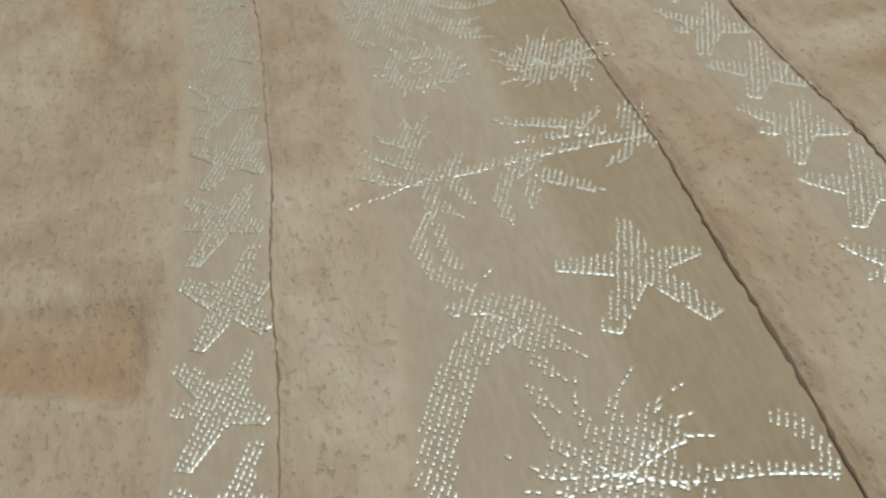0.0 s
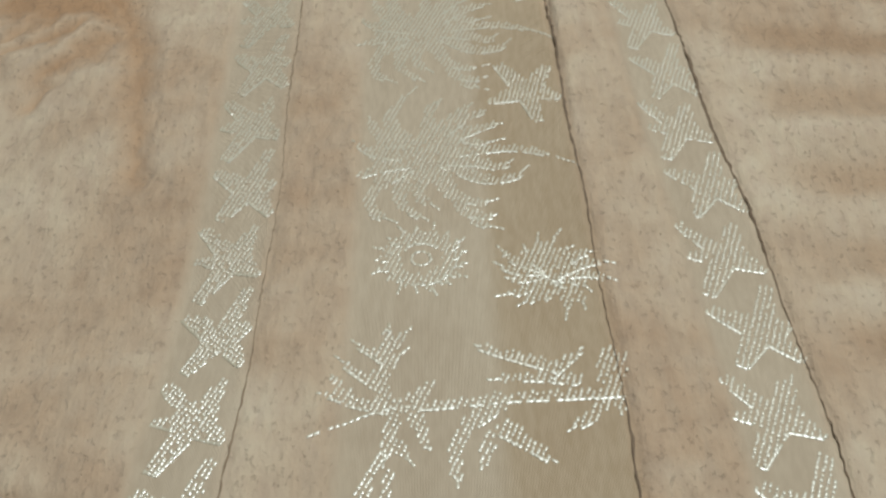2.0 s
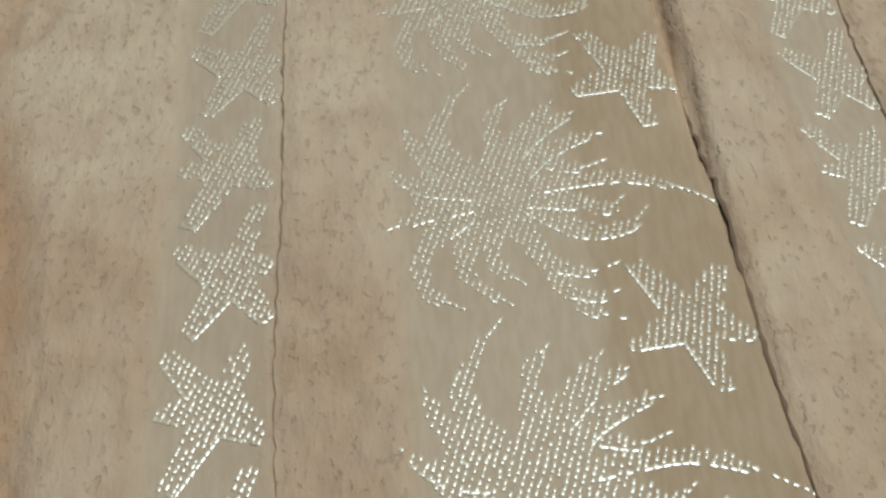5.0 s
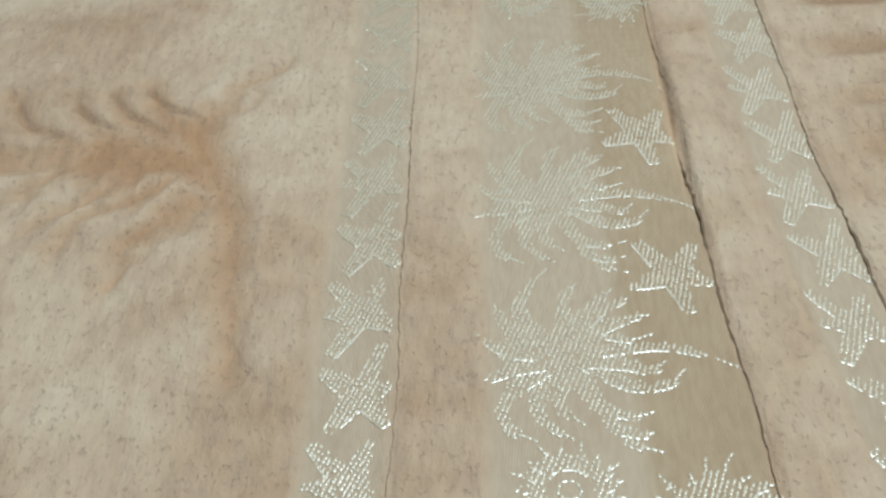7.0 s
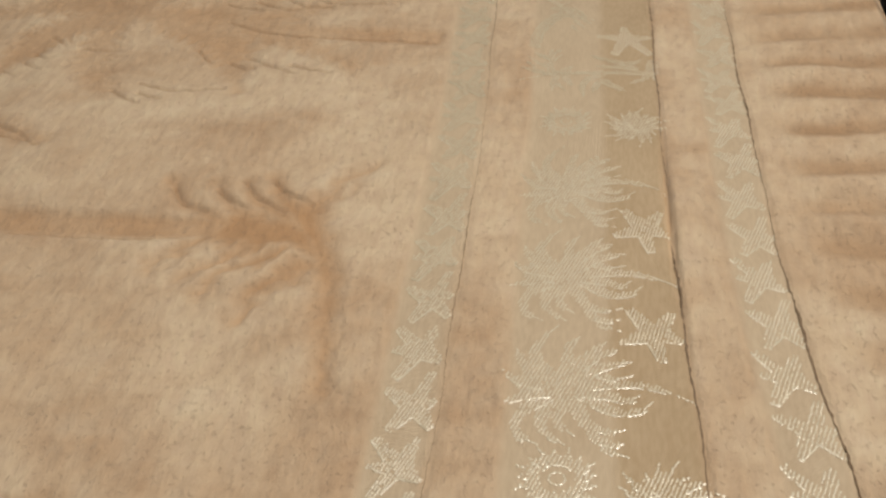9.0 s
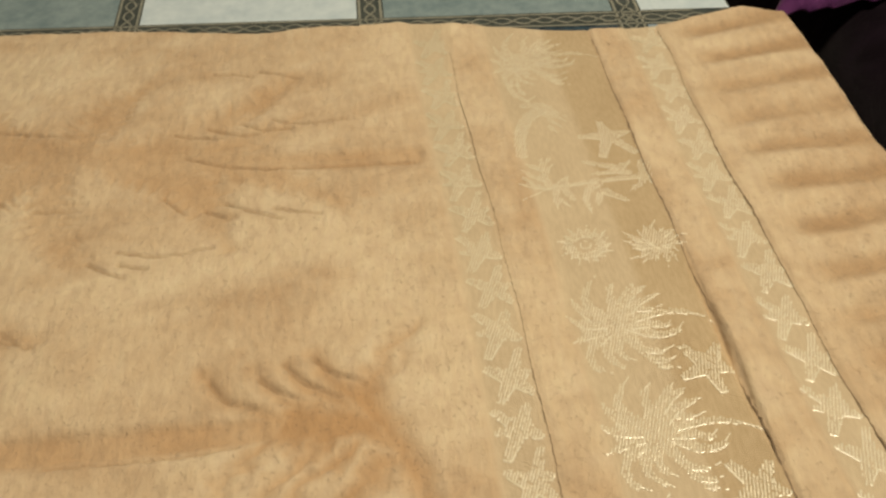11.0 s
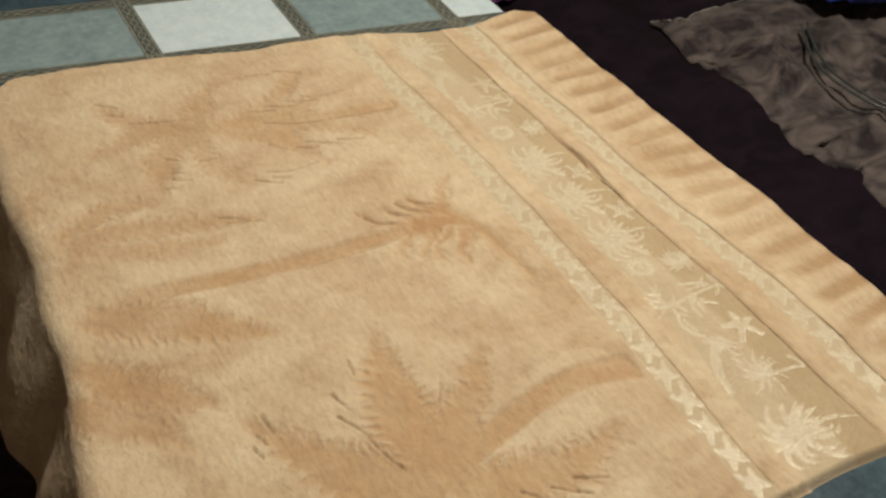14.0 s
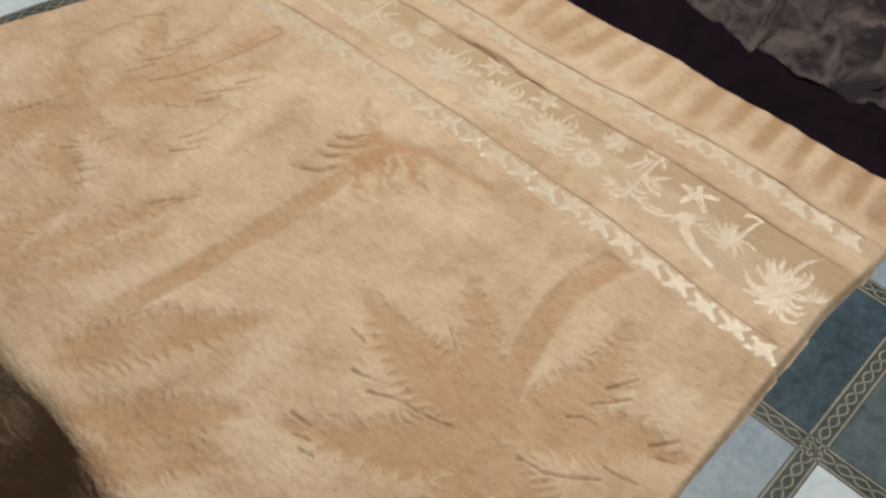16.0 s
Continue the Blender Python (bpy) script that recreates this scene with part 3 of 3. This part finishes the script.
        left = at - seg
    return out


ARCH = ((-0.5, 0.0), (-0.43, 0.75), (-0.27, 0.95), (0.0, 1.0), (0.27, 0.95), (0.43, 0.75), (0.5, 0.0))
BAR = np.array([(a, b, h * (1.0 if b == 0 else 0.35)) for a, h in ARCH for b in (-0.5, 0, 0.5)])
BAR_FACES = np.array([(3 * k + q, 3 * k + q + 3, 3 * k + q + 4, 3 * k + q + 1) for k in range(6) for q in range(2)])


LEAN = radians(68)  # the lie of the floats in filled shapes
ROW, PITCH, FLOAT, THREAD = 0.0128, 0.0128, 0.0130, 0.0068  # between rows, along a row, length and width of a float


def within(poly, x, y):
    """Which of the places x, y lie inside the polygon."""
    hit = np.zeros(x.shape, bool)
    for (ax, ay), (bx, by) in zip(poly, poly[1:] + poly[:1]):
        hit ^= ((ay > y) != (by > y)) & (x < (bx - ax) * (y - ay) / (by - ay + 1e-12) + ax)
    return hit


def sew(strokes, rng, lean=LEAN):
    """Floats of thread that fill tapered strokes (points, width at the start, width at the end) or outlines (points, 0, 0): rows of x, y, angle, length, width."""
    segs, thin, ends = [], [], []
    shapes = [pts for pts, w0, w1 in strokes if w0 == 0]
    for poly in shapes:  # the rim towards the near side is one bright line
        segs += [(x, y, 0.0) for x, y in poly]
        for (ax, ay), (bx, by) in zip(poly, poly[1:] + poly[:1]):
            run, n = math.atan2(by - ay, bx - ax), max(int(math.hypot(bx - ax, by - ay) / 0.0125), 1)
            if math.cos(run) > 0.3:
                ends += [(ax + (bx - ax) * (q + 0.5) / n, ay + (by - ay) * (q + 0.5) / n, run) for q in range(n)]
    strokes = [stroke for stroke in strokes if stroke[1] > 0]
    for pts, w0, w1 in strokes:
        line = curve_points(pts, 0.008)
        n = max(len(line) - 1, 1)
        low = [w0 + (w1 - w0) * k / n for k in range(len(line))]
        segs += [(p.x, p.y, w / 2) for (p, tang), w in zip(line, low)]
        for k in range(0, len(line), 2):
            p, tang = line[k]
            if low[k] < 0.024:
                thin.append((p.x, p.y, math.atan2(tang.y, tang.x)))
            elif abs(tang.x) > 0.72 and low[k] < 0.09:  # the lower rim of a shape that lies across the floats is one bright line
                side = Vector((-tang.y, tang.x)) * (-1 if tang.x > 0 else 1)
                ends.append((p.x + side.x * low[k] * 0.46, p.y + side.y * low[k] * 0.46, math.atan2(tang.y, tang.x)))
    segs = np.array(segs)
    c, s = math.cos(lean), math.sin(lean)
    reach = float(np.abs(segs[:, :2]).max()) + 0.1
    m, k = int(reach * 1.5 / ROW), int(reach * 1.5 / PITCH)
    i, j = np.meshgrid(np.arange(-m, m + 1), np.arange(-k, k + 1), indexing="ij")
    shift = np.random.RandomState(rng.randrange(9999))
    a = (j + 0.37 * (i % 3)) * PITCH + shift.uniform(-0.0025, 0.0025, i.shape)
    b = i * ROW + shift.uniform(-0.0014, 0.0014, i.shape)
    gx, gy = (a * c - b * s).ravel(), (a * s + b * c).ravel()
    inside = np.zeros(gx.shape, bool)
    for x, y, half in segs:
        if half > 0.012:
            inside |= (gx - x) ** 2 + (gy - y) ** 2 < half * half
    for poly in shapes:
        inside |= within(poly, gx, gy)
    inside &= shift.uniform(0, 1, gx.shape) > 0.03
    rows = [(x, y, lean + rng.uniform(-0.13, 0.13), FLOAT * rng.uniform(0.7, 1.25), THREAD * rng.uniform(0.8, 1.15)) for x, y in zip(gx[inside], gy[inside])]
    rows += [(x, y, ang + rng.uniform(-0.2, 0.2), 0.0165 * rng.uniform(0.7, 1.2), THREAD) for x, y, ang in thin if rng.random() < 0.88]
    rows += [(x, y, ang + rng.uniform(-0.1, 0.1), 0.018 * rng.uniform(0.8, 1.2), THREAD * 1.1) for x, y, ang in ends if rng.random() < 0.8]
    return np.array(rows)


def star_strokes(tips, inner=0.054):
    """A starfish: blunt arms to the given tips (in turn against the clock) with hollows between them."""
    tips = sorted(tips, key=lambda p: math.atan2(p[1], p[0]))
    poly = []
    for (ax, ay), (bx, by) in zip(tips, tips[1:] + tips[:1]):
        a0 = math.atan2(ay, ax)
        gap = (math.atan2(by, bx) - a0) % (2 * math.pi)
        for turn in (-0.1, 0.1):
            poly.append((math.hypot(ax, ay) * math.cos(a0 + turn), math.hypot(ax, ay) * math.sin(a0 + turn)))
        poly.append((inner * math.cos(a0 + gap / 2), inner * math.sin(a0 + gap / 2)))
    return [(poly, 0, 0)]


def palm_strokes():
    """A palm lying on its side, its foot at the origin and its crown towards -x."""
    upper = [[(-0.46, 0.07), (-0.53, 0.18), (-0.51, 0.27), (-0.45, 0.35)], [(-0.43, 0.08), (-0.42, 0.16), (-0.41, 0.25), (-0.37, 0.3)],
             [(-0.40, 0.12), (-0.34, 0.21), (-0.28, 0.28)], [(-0.37, 0.1), (-0.32, 0.14), (-0.24, 0.175), (-0.185, 0.185)],
             [(-0.38, 0.15), (-0.32, 0.2), (-0.24, 0.245)], [(-0.52, 0.1), (-0.57, 0.15), (-0.60, 0.23)],
             [(-0.48, 0.05), (-0.57, 0.06), (-0.65, 0.115)], [(-0.49, 0.02), (-0.58, -0.01), (-0.64, -0.045)]]
    lower = [[(-0.49, 0.0), (-0.57, -0.08), (-0.58, -0.17), (-0.51, -0.22)], [(-0.45, 0.0), (-0.50, -0.09), (-0.49, -0.16), (-0.42, -0.22)],
             [(-0.43, 0.0), (-0.45, -0.08), (-0.445, -0.13), (-0.4, -0.17)], [(-0.41, 0.0), (-0.35, -0.13), (-0.3, -0.22), (-0.22, -0.255)],
             [(-0.37, 0.02), (-0.28, -0.05), (-0.19, -0.05), (-0.14, -0.005)], [(-0.36, 0.03), (-0.28, 0.015), (-0.22, -0.005), (-0.18, 0.025)]]
    s = [([(0, -0.01), (-0.09, 0.045), (-0.18, 0.072), (-0.27, 0.066), (-0.34, 0.055)], 0.018, 0.04), ([(-0.53, 0.05), (-0.36, 0.05)], 0.13, 0.1)]
    s += [(pts, 0.062, 0.018) for pts in upper] + [(pts, 0.066, 0.018) for pts in lower]
    for y0, x0, reach in ((-0.135, -0.33, 0.11), (-0.19, -0.31, 0.09), (0.11, -0.31, 0.11)):
        s.append(([(x0, y0), (x0 + 0.5 * reach, y0 - 0.012), (x0 + reach, y0 + 0.006)], 0.034, 0.016))
    return s


def sun_strokes():
    ring = [(0.078 * math.cos(a), 0.078 * math.sin(a)) for a in np.linspace(0, 2 * math.pi, 25)]
    s = [(ring, 0.046, 0.046), ([(0.026 * math.cos(a), 0.026 * math.sin(a)) for a in np.linspace(0, 2 * math.pi, 13)], 0.018, 0.018)]
    for k in range(17):
        a = k * 2 * math.pi / 17 + 0.1
        r = 0.15 if k % 2 else 0.13
        s.append(([(0.088 * math.cos(a), 0.088 * math.sin(a)), (r * math.cos(a + 0.1), r * math.sin(a + 0.1))], 0.032, 0.018))
    return s


def anemone_strokes():
    s = [([(-0.03, 0), (0.03, 0)], 0.07, 0.07)]
    for k in range(16):
        a = k * 2 * math.pi / 16
        r = 0.165 - 0.02 * (k % 3)
        s.append(([(0.02 * math.cos(a), 0.02 * math.sin(a)), (r * 0.6 * math.cos(a + 0.3), r * 0.6 * math.sin(a + 0.3)),
                   (r * math.cos(a + 0.12), r * math.sin(a + 0.12))], 0.044, 0.018))
    return s


def twig_strokes():
    """A branch across the band, from its forked tip at -x to its foot at the seam."""
    s = [([(-0.69, -0.09), (-0.54, -0.01), (-0.40, 0.0), (-0.26, 0.01), (-0.12, 0.015), (0.0, 0.02)], 0.018, 0.036)]
    for pts, wide in (([(-0.54, 0.0), (-0.63, 0.02), (-0.69, 0.035)], 0.03), ([(-0.55, 0.06), (-0.66, 0.15)], 0.024), ([(-0.54, 0.0), (-0.54, 0.15), (-0.53, 0.26)], 0.034),
                      ([(-0.53, 0.17), (-0.47, 0.245)], 0.026), ([(-0.55, 0.1), (-0.48, 0.175)], 0.024), ([(-0.54, 0.14), (-0.62, 0.2)], 0.024),
                      ([(-0.62, 0.03), (-0.66, 0.09)], 0.03), ([(-0.52, -0.08), (-0.46, -0.17)], 0.024), ([(-0.51, 0.0), (-0.53, -0.17)], 0.034),
                      ([(-0.47, -0.01), (-0.43, -0.13)], 0.034), ([(-0.46, 0.02), (-0.42, 0.07)], 0.04), ([(-0.28, 0.0), (-0.37, -0.1), (-0.37, -0.23)], 0.044),
                      ([(-0.3, -0.1), (-0.32, -0.18)], 0.03), ([(-0.26, -0.08), (-0.16, -0.175)], 0.042), ([(-0.14, 0.1), (-0.25, 0.14), (-0.33, 0.175)], 0.034),
                      ([(-0.1, 0.06), (-0.2, 0.07), (-0.3, 0.065)], 0.03), ([(-0.16, 0.08), (-0.07, 0.16)], 0.036), ([(-0.01, 0.13), (-0.05, -0.02), (-0.13, -0.09)], 0.046),
                      ([(0.0, 0.12), (-0.01, -0.05)], 0.04)):
        s.append((pts, wide * 1.3, 0.022))
    return s


def bird_strokes():
    """A curved long-tailed figure with a comb of short floats."""
    s = [([(0.0, 0.32), (-0.03, 0.25), (-0.01, 0.13), (0.04, 0.05)], 0.03, 0.036), ([(0.02, 0.28), (0.02, 0.18), (0.04, 0.12)], 0.026, 0.024), ([(0.09, 0.1), (0.04, 0.05)], 0.022, 0.022),
         ([(0.01, 0.01), (0.08, 0.0), (0.13, -0.05), (0.13, -0.1)], 0.045, 0.09),
         ([(0.1, -0.04), (0.02, -0.11), (-0.04, -0.21), (-0.07, -0.32), (-0.09, -0.46)], 0.085, 0.06)]
    for k, (dx, dy) in enumerate(((0.22, -0.13), (0.21, -0.18), (0.17, -0.23), (0.14, -0.29))):
        s.append(([(dx - 0.07 + 0.012 * k, dy + 0.07), (dx, dy)], 0.03, 0.017))
    return s


def bush_strokes():
    """A low palm with a short trunk running to the seam."""
    s = [([(-0.29, 0.05), (-0.22, 0.02), (-0.1, 0.0), (0.0, -0.03)], 0.034, 0.024), ([(-0.06, 0.1), (-0.02, 0.04), (-0.02, -0.06)], 0.04, 0.024), ([(-0.33, 0.07), (-0.27, 0.07)], 0.08, 0.08)]
    c = (-0.31, 0.07)
    for a, r in ((72, 0.21), (98, 0.22), (45, 0.2), (25, 0.17), (5, 0.15), (-50, 0.2), (-80, 0.22), (-110, 0.2), (-140, 0.22), (180, 0.16), (155, 0.2), (128, 0.19)):
        a = radians(a)
        s.append(([c, (c[0] + 0.6 * r * math.cos(a + 0.2), c[1] + 0.6 * r * math.sin(a + 0.2)), (c[0] + r * math.cos(a), c[1] + r * math.sin(a))], 0.04, 0.017))
    return s


def motif(name, label, strokes, x, y, turn=0.0, size=1.0, lean=LEAN):
    """One motif, draped on the cloth at (x, y), as a part of the towel."""
    rows = sew([([(px * size, py * size) for px, py in pts], w0 * size, w1 * size) for pts, w0, w1 in strokes], random.Random(name + str(round(y * 100))), lean)
    c, s = math.cos(radians(turn)), math.sin(radians(turn))
    px, py = x + rows[:, 0] * c - rows[:, 1] * s, y + rows[:, 0] * s + rows[:, 1] * c
    px = px + drift(px, py)
    keep = py > near_edge(px) + 0.06
    rows, px, py = rows[keep], px[keep], py[keep]
    pz = towel_height(px[:, None], py[:, None], False)[0][:, 0]
    ang = rows[:, 2] + radians(turn)
    along, across = BAR[None, :, 0] * rows[:, 3, None], BAR[None, :, 1] * rows[:, 4, None]
    vx = px[:, None] + along * np.cos(ang)[:, None] - across * np.sin(ang)[:, None]
    vy = py[:, None] + along * np.sin(ang)[:, None] + across * np.cos(ang)[:, None]
    vz = pz[:, None] + 0.0006 + BAR[None, :, 2] * 0.0024
    verts = np.stack([vx, vy, vz], -1).reshape(-1, 3) * D
    faces = (np.arange(len(rows))[:, None, None] * len(BAR) + BAR_FACES[None]).reshape(-1, 4).tolist()
    ob = mesh_part(name, verts, faces, SATIN, TOWEL_OB, label)
    return tagged(ob, kind="stuff")


STAR_A = [(-0.115, 0.075), (0.045, 0.155), (0.075, 0.02), (0.07, -0.105), (-0.075, -0.12)]
STAR_B = [(-0.095, 0.115), (0.055, 0.12), (0.09, -0.065), (-0.07, -0.145), (-0.1, 0.0)]
for k in range(-12, 13):
    shape, name = (STAR_A, "star_motif") if k % 2 == 0 else (STAR_B, "starfish_motif")
    y = -0.13 + 0.2655 * k
    if -3.15 < y < 3.1:
        motif(name, "pale satin starfish woven in the narrow band", star_strokes(shape), -1.345 if k % 2 == 0 else -1.365, y)
    y = -0.215 + 0.2545 * k
    if -3.15 < y < 2.9:
        motif(name, "pale satin starfish woven in the narrow band", star_strokes(shape), -0.075 if k % 2 == 0 else -0.105, y, 0, 0.95)
for x, y, turn, size in ((-0.413, -0.61, 0, 1.0), (-0.413, -0.02, 0, 1.0), (-0.413, 0.58, 0, 1.0), (-0.42, -2.96, -6, 1.06), (-0.413, 2.75, 0, 0.98)):
    motif("palm_motif", "pale satin palm tree woven across the band", palm_strokes(), x, y, turn, size, LEAN - radians(turn))
STAR_C = [(-0.085, 0.13), (0.07, 0.11), (0.095, -0.045), (0.02, -0.145), (-0.125, -0.045)]
STAR_D = [(0.01, 0.15), (0.13, 0.02), (0.09, -0.17), (-0.1, -0.165), (-0.15, 0.04)]
for shape, x, y, turn in ((STAR_C, -0.522, -0.28, 0), (STAR_C, -0.522, 0.32, 0), (STAR_D, -0.58, -1.855, 0), (STAR_D, -0.55, 1.95, 10)):
    motif("big_star_motif", "broad pale satin starfish", star_strokes(shape, 0.055), x, y, turn, 1.0, radians(74))
for y in (-0.965, 1.14):
    motif("sun_motif", "pale satin sun with short rays", sun_strokes(), -0.86, y, 0, 0.95)
    motif("anemone_motif", "pale satin sea anemone with curved arms", anemone_strokes(), -0.535, y - 0.06, 0, 1.0)
for y in (-1.43, 1.58):
    motif("twig_motif", "pale satin leafy branch woven across the band", twig_strokes(), -0.415, y, 0, 0.98)
for y in (-1.89, 2.3):
    motif("bird_motif", "pale satin long-tailed figure", bird_strokes(), -0.94, y)
motif("bush_motif", "low pale satin palm with short trunk", bush_strokes(), -0.42, -2.38)


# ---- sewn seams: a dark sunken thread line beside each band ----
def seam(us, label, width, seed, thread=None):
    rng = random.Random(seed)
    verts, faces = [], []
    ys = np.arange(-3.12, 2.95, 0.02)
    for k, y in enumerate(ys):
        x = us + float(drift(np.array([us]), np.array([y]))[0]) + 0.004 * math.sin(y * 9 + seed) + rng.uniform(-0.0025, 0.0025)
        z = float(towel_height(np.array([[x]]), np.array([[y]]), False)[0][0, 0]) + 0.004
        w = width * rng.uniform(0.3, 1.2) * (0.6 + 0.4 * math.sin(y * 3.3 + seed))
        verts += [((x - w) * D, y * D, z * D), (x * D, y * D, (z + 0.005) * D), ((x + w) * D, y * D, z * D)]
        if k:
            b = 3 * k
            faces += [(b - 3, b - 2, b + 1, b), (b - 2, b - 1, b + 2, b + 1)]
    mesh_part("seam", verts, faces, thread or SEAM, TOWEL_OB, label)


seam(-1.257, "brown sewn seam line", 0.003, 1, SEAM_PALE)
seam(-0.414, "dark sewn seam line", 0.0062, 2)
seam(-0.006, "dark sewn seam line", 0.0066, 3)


# ---- sofa beside the table, with a crumpled throw ----
def cushion(x0, x1, y0, y1, z0, z1, r, bump, seed, n=60):
    """A padded block with rounded long edges and an uneven skin."""
    prof = []
    for a in np.linspace(math.pi, math.pi / 2, 8):
        prof.append((x0 + r + r * math.cos(a), z1 - r + r * math.sin(a)))
    for t in np.linspace(0.03, 1, 40):
        prof.append((x0 + r + t * (x1 - x0 - r), z1))
    prof = [(x0, z0), (x0, z0 + (z1 - r - z0) * 0.35), (x0, z0 + (z1 - r - z0) * 0.7)] + prof + [(x1, z0)]
    verts, faces = [], []
    m = len(prof)
    for i in range(n):
        y = y0 + (y1 - y0) * i / (n - 1)
        for k, (px, pz) in enumerate(prof):
            d = bump * noise.fractal(Vector((px * 7, y * 7, pz * 7 + seed)), 1.0, 2.0, 4)
            d += bump * 0.6 * abs(noise.noise(Vector((px * 15 + y * 6, y * 11, seed * 2.0))))
            verts.append((px, y, pz + (d if 3 <= k < m - 1 else 0)))
    for i in range(n - 1):
        for k in range(m - 1):
            a = i * m + k
            faces.append((a, a + 1, a + m + 1, a + m))
        faces.append((i * m + m - 1, i * m, (i + 1) * m, (i + 1) * m + m - 1))
    faces.append(tuple(range(m)))
    faces.append(tuple((n - 1) * m + k for k in reversed(range(m))))
    return verts, faces


def sofa():
    s = tagged(new("sofa"), "low dark brown velour sofa beside the table", "sofa")
    s.location = (0, 0, -0.737)
    v, f = cushion(0.36, 1.3, -1.2, 1.3, 0.08, 0.42, 0.09, 0.012, 1.0)
    mesh_part("seat", v, f, VELVET, s)
    v, f = cushion(1.12, 1.5, -1.2, 1.3, 0.08, 0.85, 0.12, 0.012, 4.0)
    mesh_part("backrest", v, f, VELVET, s)
    for y0, y1 in ((-1.42, -1.2), (1.3, 1.52)):
        v, f = cushion(0.36, 1.5, y0, y1, 0.05, 0.6, 0.09, 0.008, 6.0)
        mesh_part("armrest", v, f, VELVET, s)
    for x in (0.45, 1.4):
        for y in (-1.3, 1.4):
            bm = bmesh.new()
            bmesh.ops.create_cone(bm, segments=16, radius1=0.02, radius2=0.028, depth=0.09, cap_ends=True, matrix=Matrix.Translation((x, y, 0.045)))
            part("foot", bm, WOOD, s, smooth=True)


def crumpled(name, x0, x1, y0, y1, z, amp, material, label, category, seed, nx=90, ny=110):
    verts, faces = [], []
    for i in range(nx):
        for j in range(ny):
            s, t = i / (nx - 1), j / (ny - 1)
            x, y = x0 + (x1 - x0) * s, y0 + (y1 - y0) * t
            wob = noise.noise(Vector((y * 6, seed, x * 2))) * 0.05 + noise.noise(Vector((y * 17, seed + 4, x * 9))) * 0.022
            fold = abs(noise.noise(Vector((x * 7 + y * 4, y * 7 - x * 3, seed))))
            fold2 = noise.fractal(Vector((x * 17, y * 17, seed)), 1.0, 2.0, 4)
            rim = min(1.0, min(s * 0.6, 1 - s, t, 1 - t) * 9)
            fray = noise.noise(Vector((y * 50, seed, x * 50))) * 0.012 * (1 - rim)
            verts.append((x + wob * (1 - s) + fray, y + wob + fray, z + amp * rim * (0.35 + fold * 1.2 + 0.3 * fold2) + 0.002))
    for i in range(nx - 1):
        for j in range(ny - 1):
            a = i * ny + j
            faces.append((a, a + ny, a + ny + 1, a + 1))
    ob = mesh_part(name, verts, faces, material)
    mod = ob.modifiers.new("thickness", "SOLIDIFY")
    mod.thickness = 0.006
    return tagged(ob, label, category)


sofa()
crumpled("throw_blanket", 0.585, 1.12, -0.45, 0.62, -0.315, 0.045, THROW, "crumpled grey-brown velour throw on the sofa", "blanket", 3.0)
crumpled("purple_cloth", 0.31, 0.44, 0.80, 1.15, -0.31, 0.07, PURPLE, "bunched purple cloth on the sofa", "cloth", 7.0, 40, 40)
crumpled("blue_bag", 0.84, 1.10, 0.42, 0.70, -0.255, 0.10, BLUE, "bright blue plastic bag on the throw", "bag", 11.0, 40, 40)


def cord(points, name, label, material, radius):
    data = bpy.data.curves.new(name, "CURVE")
    data.dimensions, data.bevel_depth, data.bevel_resolution = "3D", radius, 3
    line = data.splines.new("NURBS")
    line.points.add(len(points) - 1)
    for p, co in zip(line.points, points):
        p.co = (*co, 1)
    line.use_endpoint_u, line.order_u = True, 4
    data.materials.append(material)
    return tagged(new(name, data), label, "cable", "cables on the throw")


for shift in (0.0, 0.014):
    cord([(0.76 + shift, 0.45, -0.262), (0.72 + shift, 0.40, -0.262), (0.685 + shift, 0.34, -0.262), (0.68 + shift, 0.27, -0.262), (0.70 + shift, 0.20, -0.264), (0.75 + shift, 0.16, -0.268)],
         "cable", "thin dark cable lying over the crumpled throw", PRINT_BORDER, 0.0022)


# ---- ceiling lamp, out of view over the table ----
def ceiling_lamp():
    l = tagged(new("ceiling_lamp"), "round ceiling lamp with white glass shade", "lamp")
    l.location = (0.19, 0.08, 1.8)
    bm = bmesh.new()
    bmesh.ops.create_uvsphere(bm, u_segments=24, v_segments=12, radius=0.16, matrix=Matrix.Translation((0, 0, -0.10)) @ Matrix.Diagonal((1, 1, 0.5, 1)))
    part("shade", bm, LAMPGLASS, l, smooth=True)
    bm = bmesh.new()
    bmesh.ops.create_cone(bm, segments=24, radius1=0.09, radius2=0.07, depth=0.03, cap_ends=True, matrix=Matrix.Translation((0, 0, -0.015)))
    part("base_plate", bm, PLASTER, l, smooth=True)


ceiling_lamp()
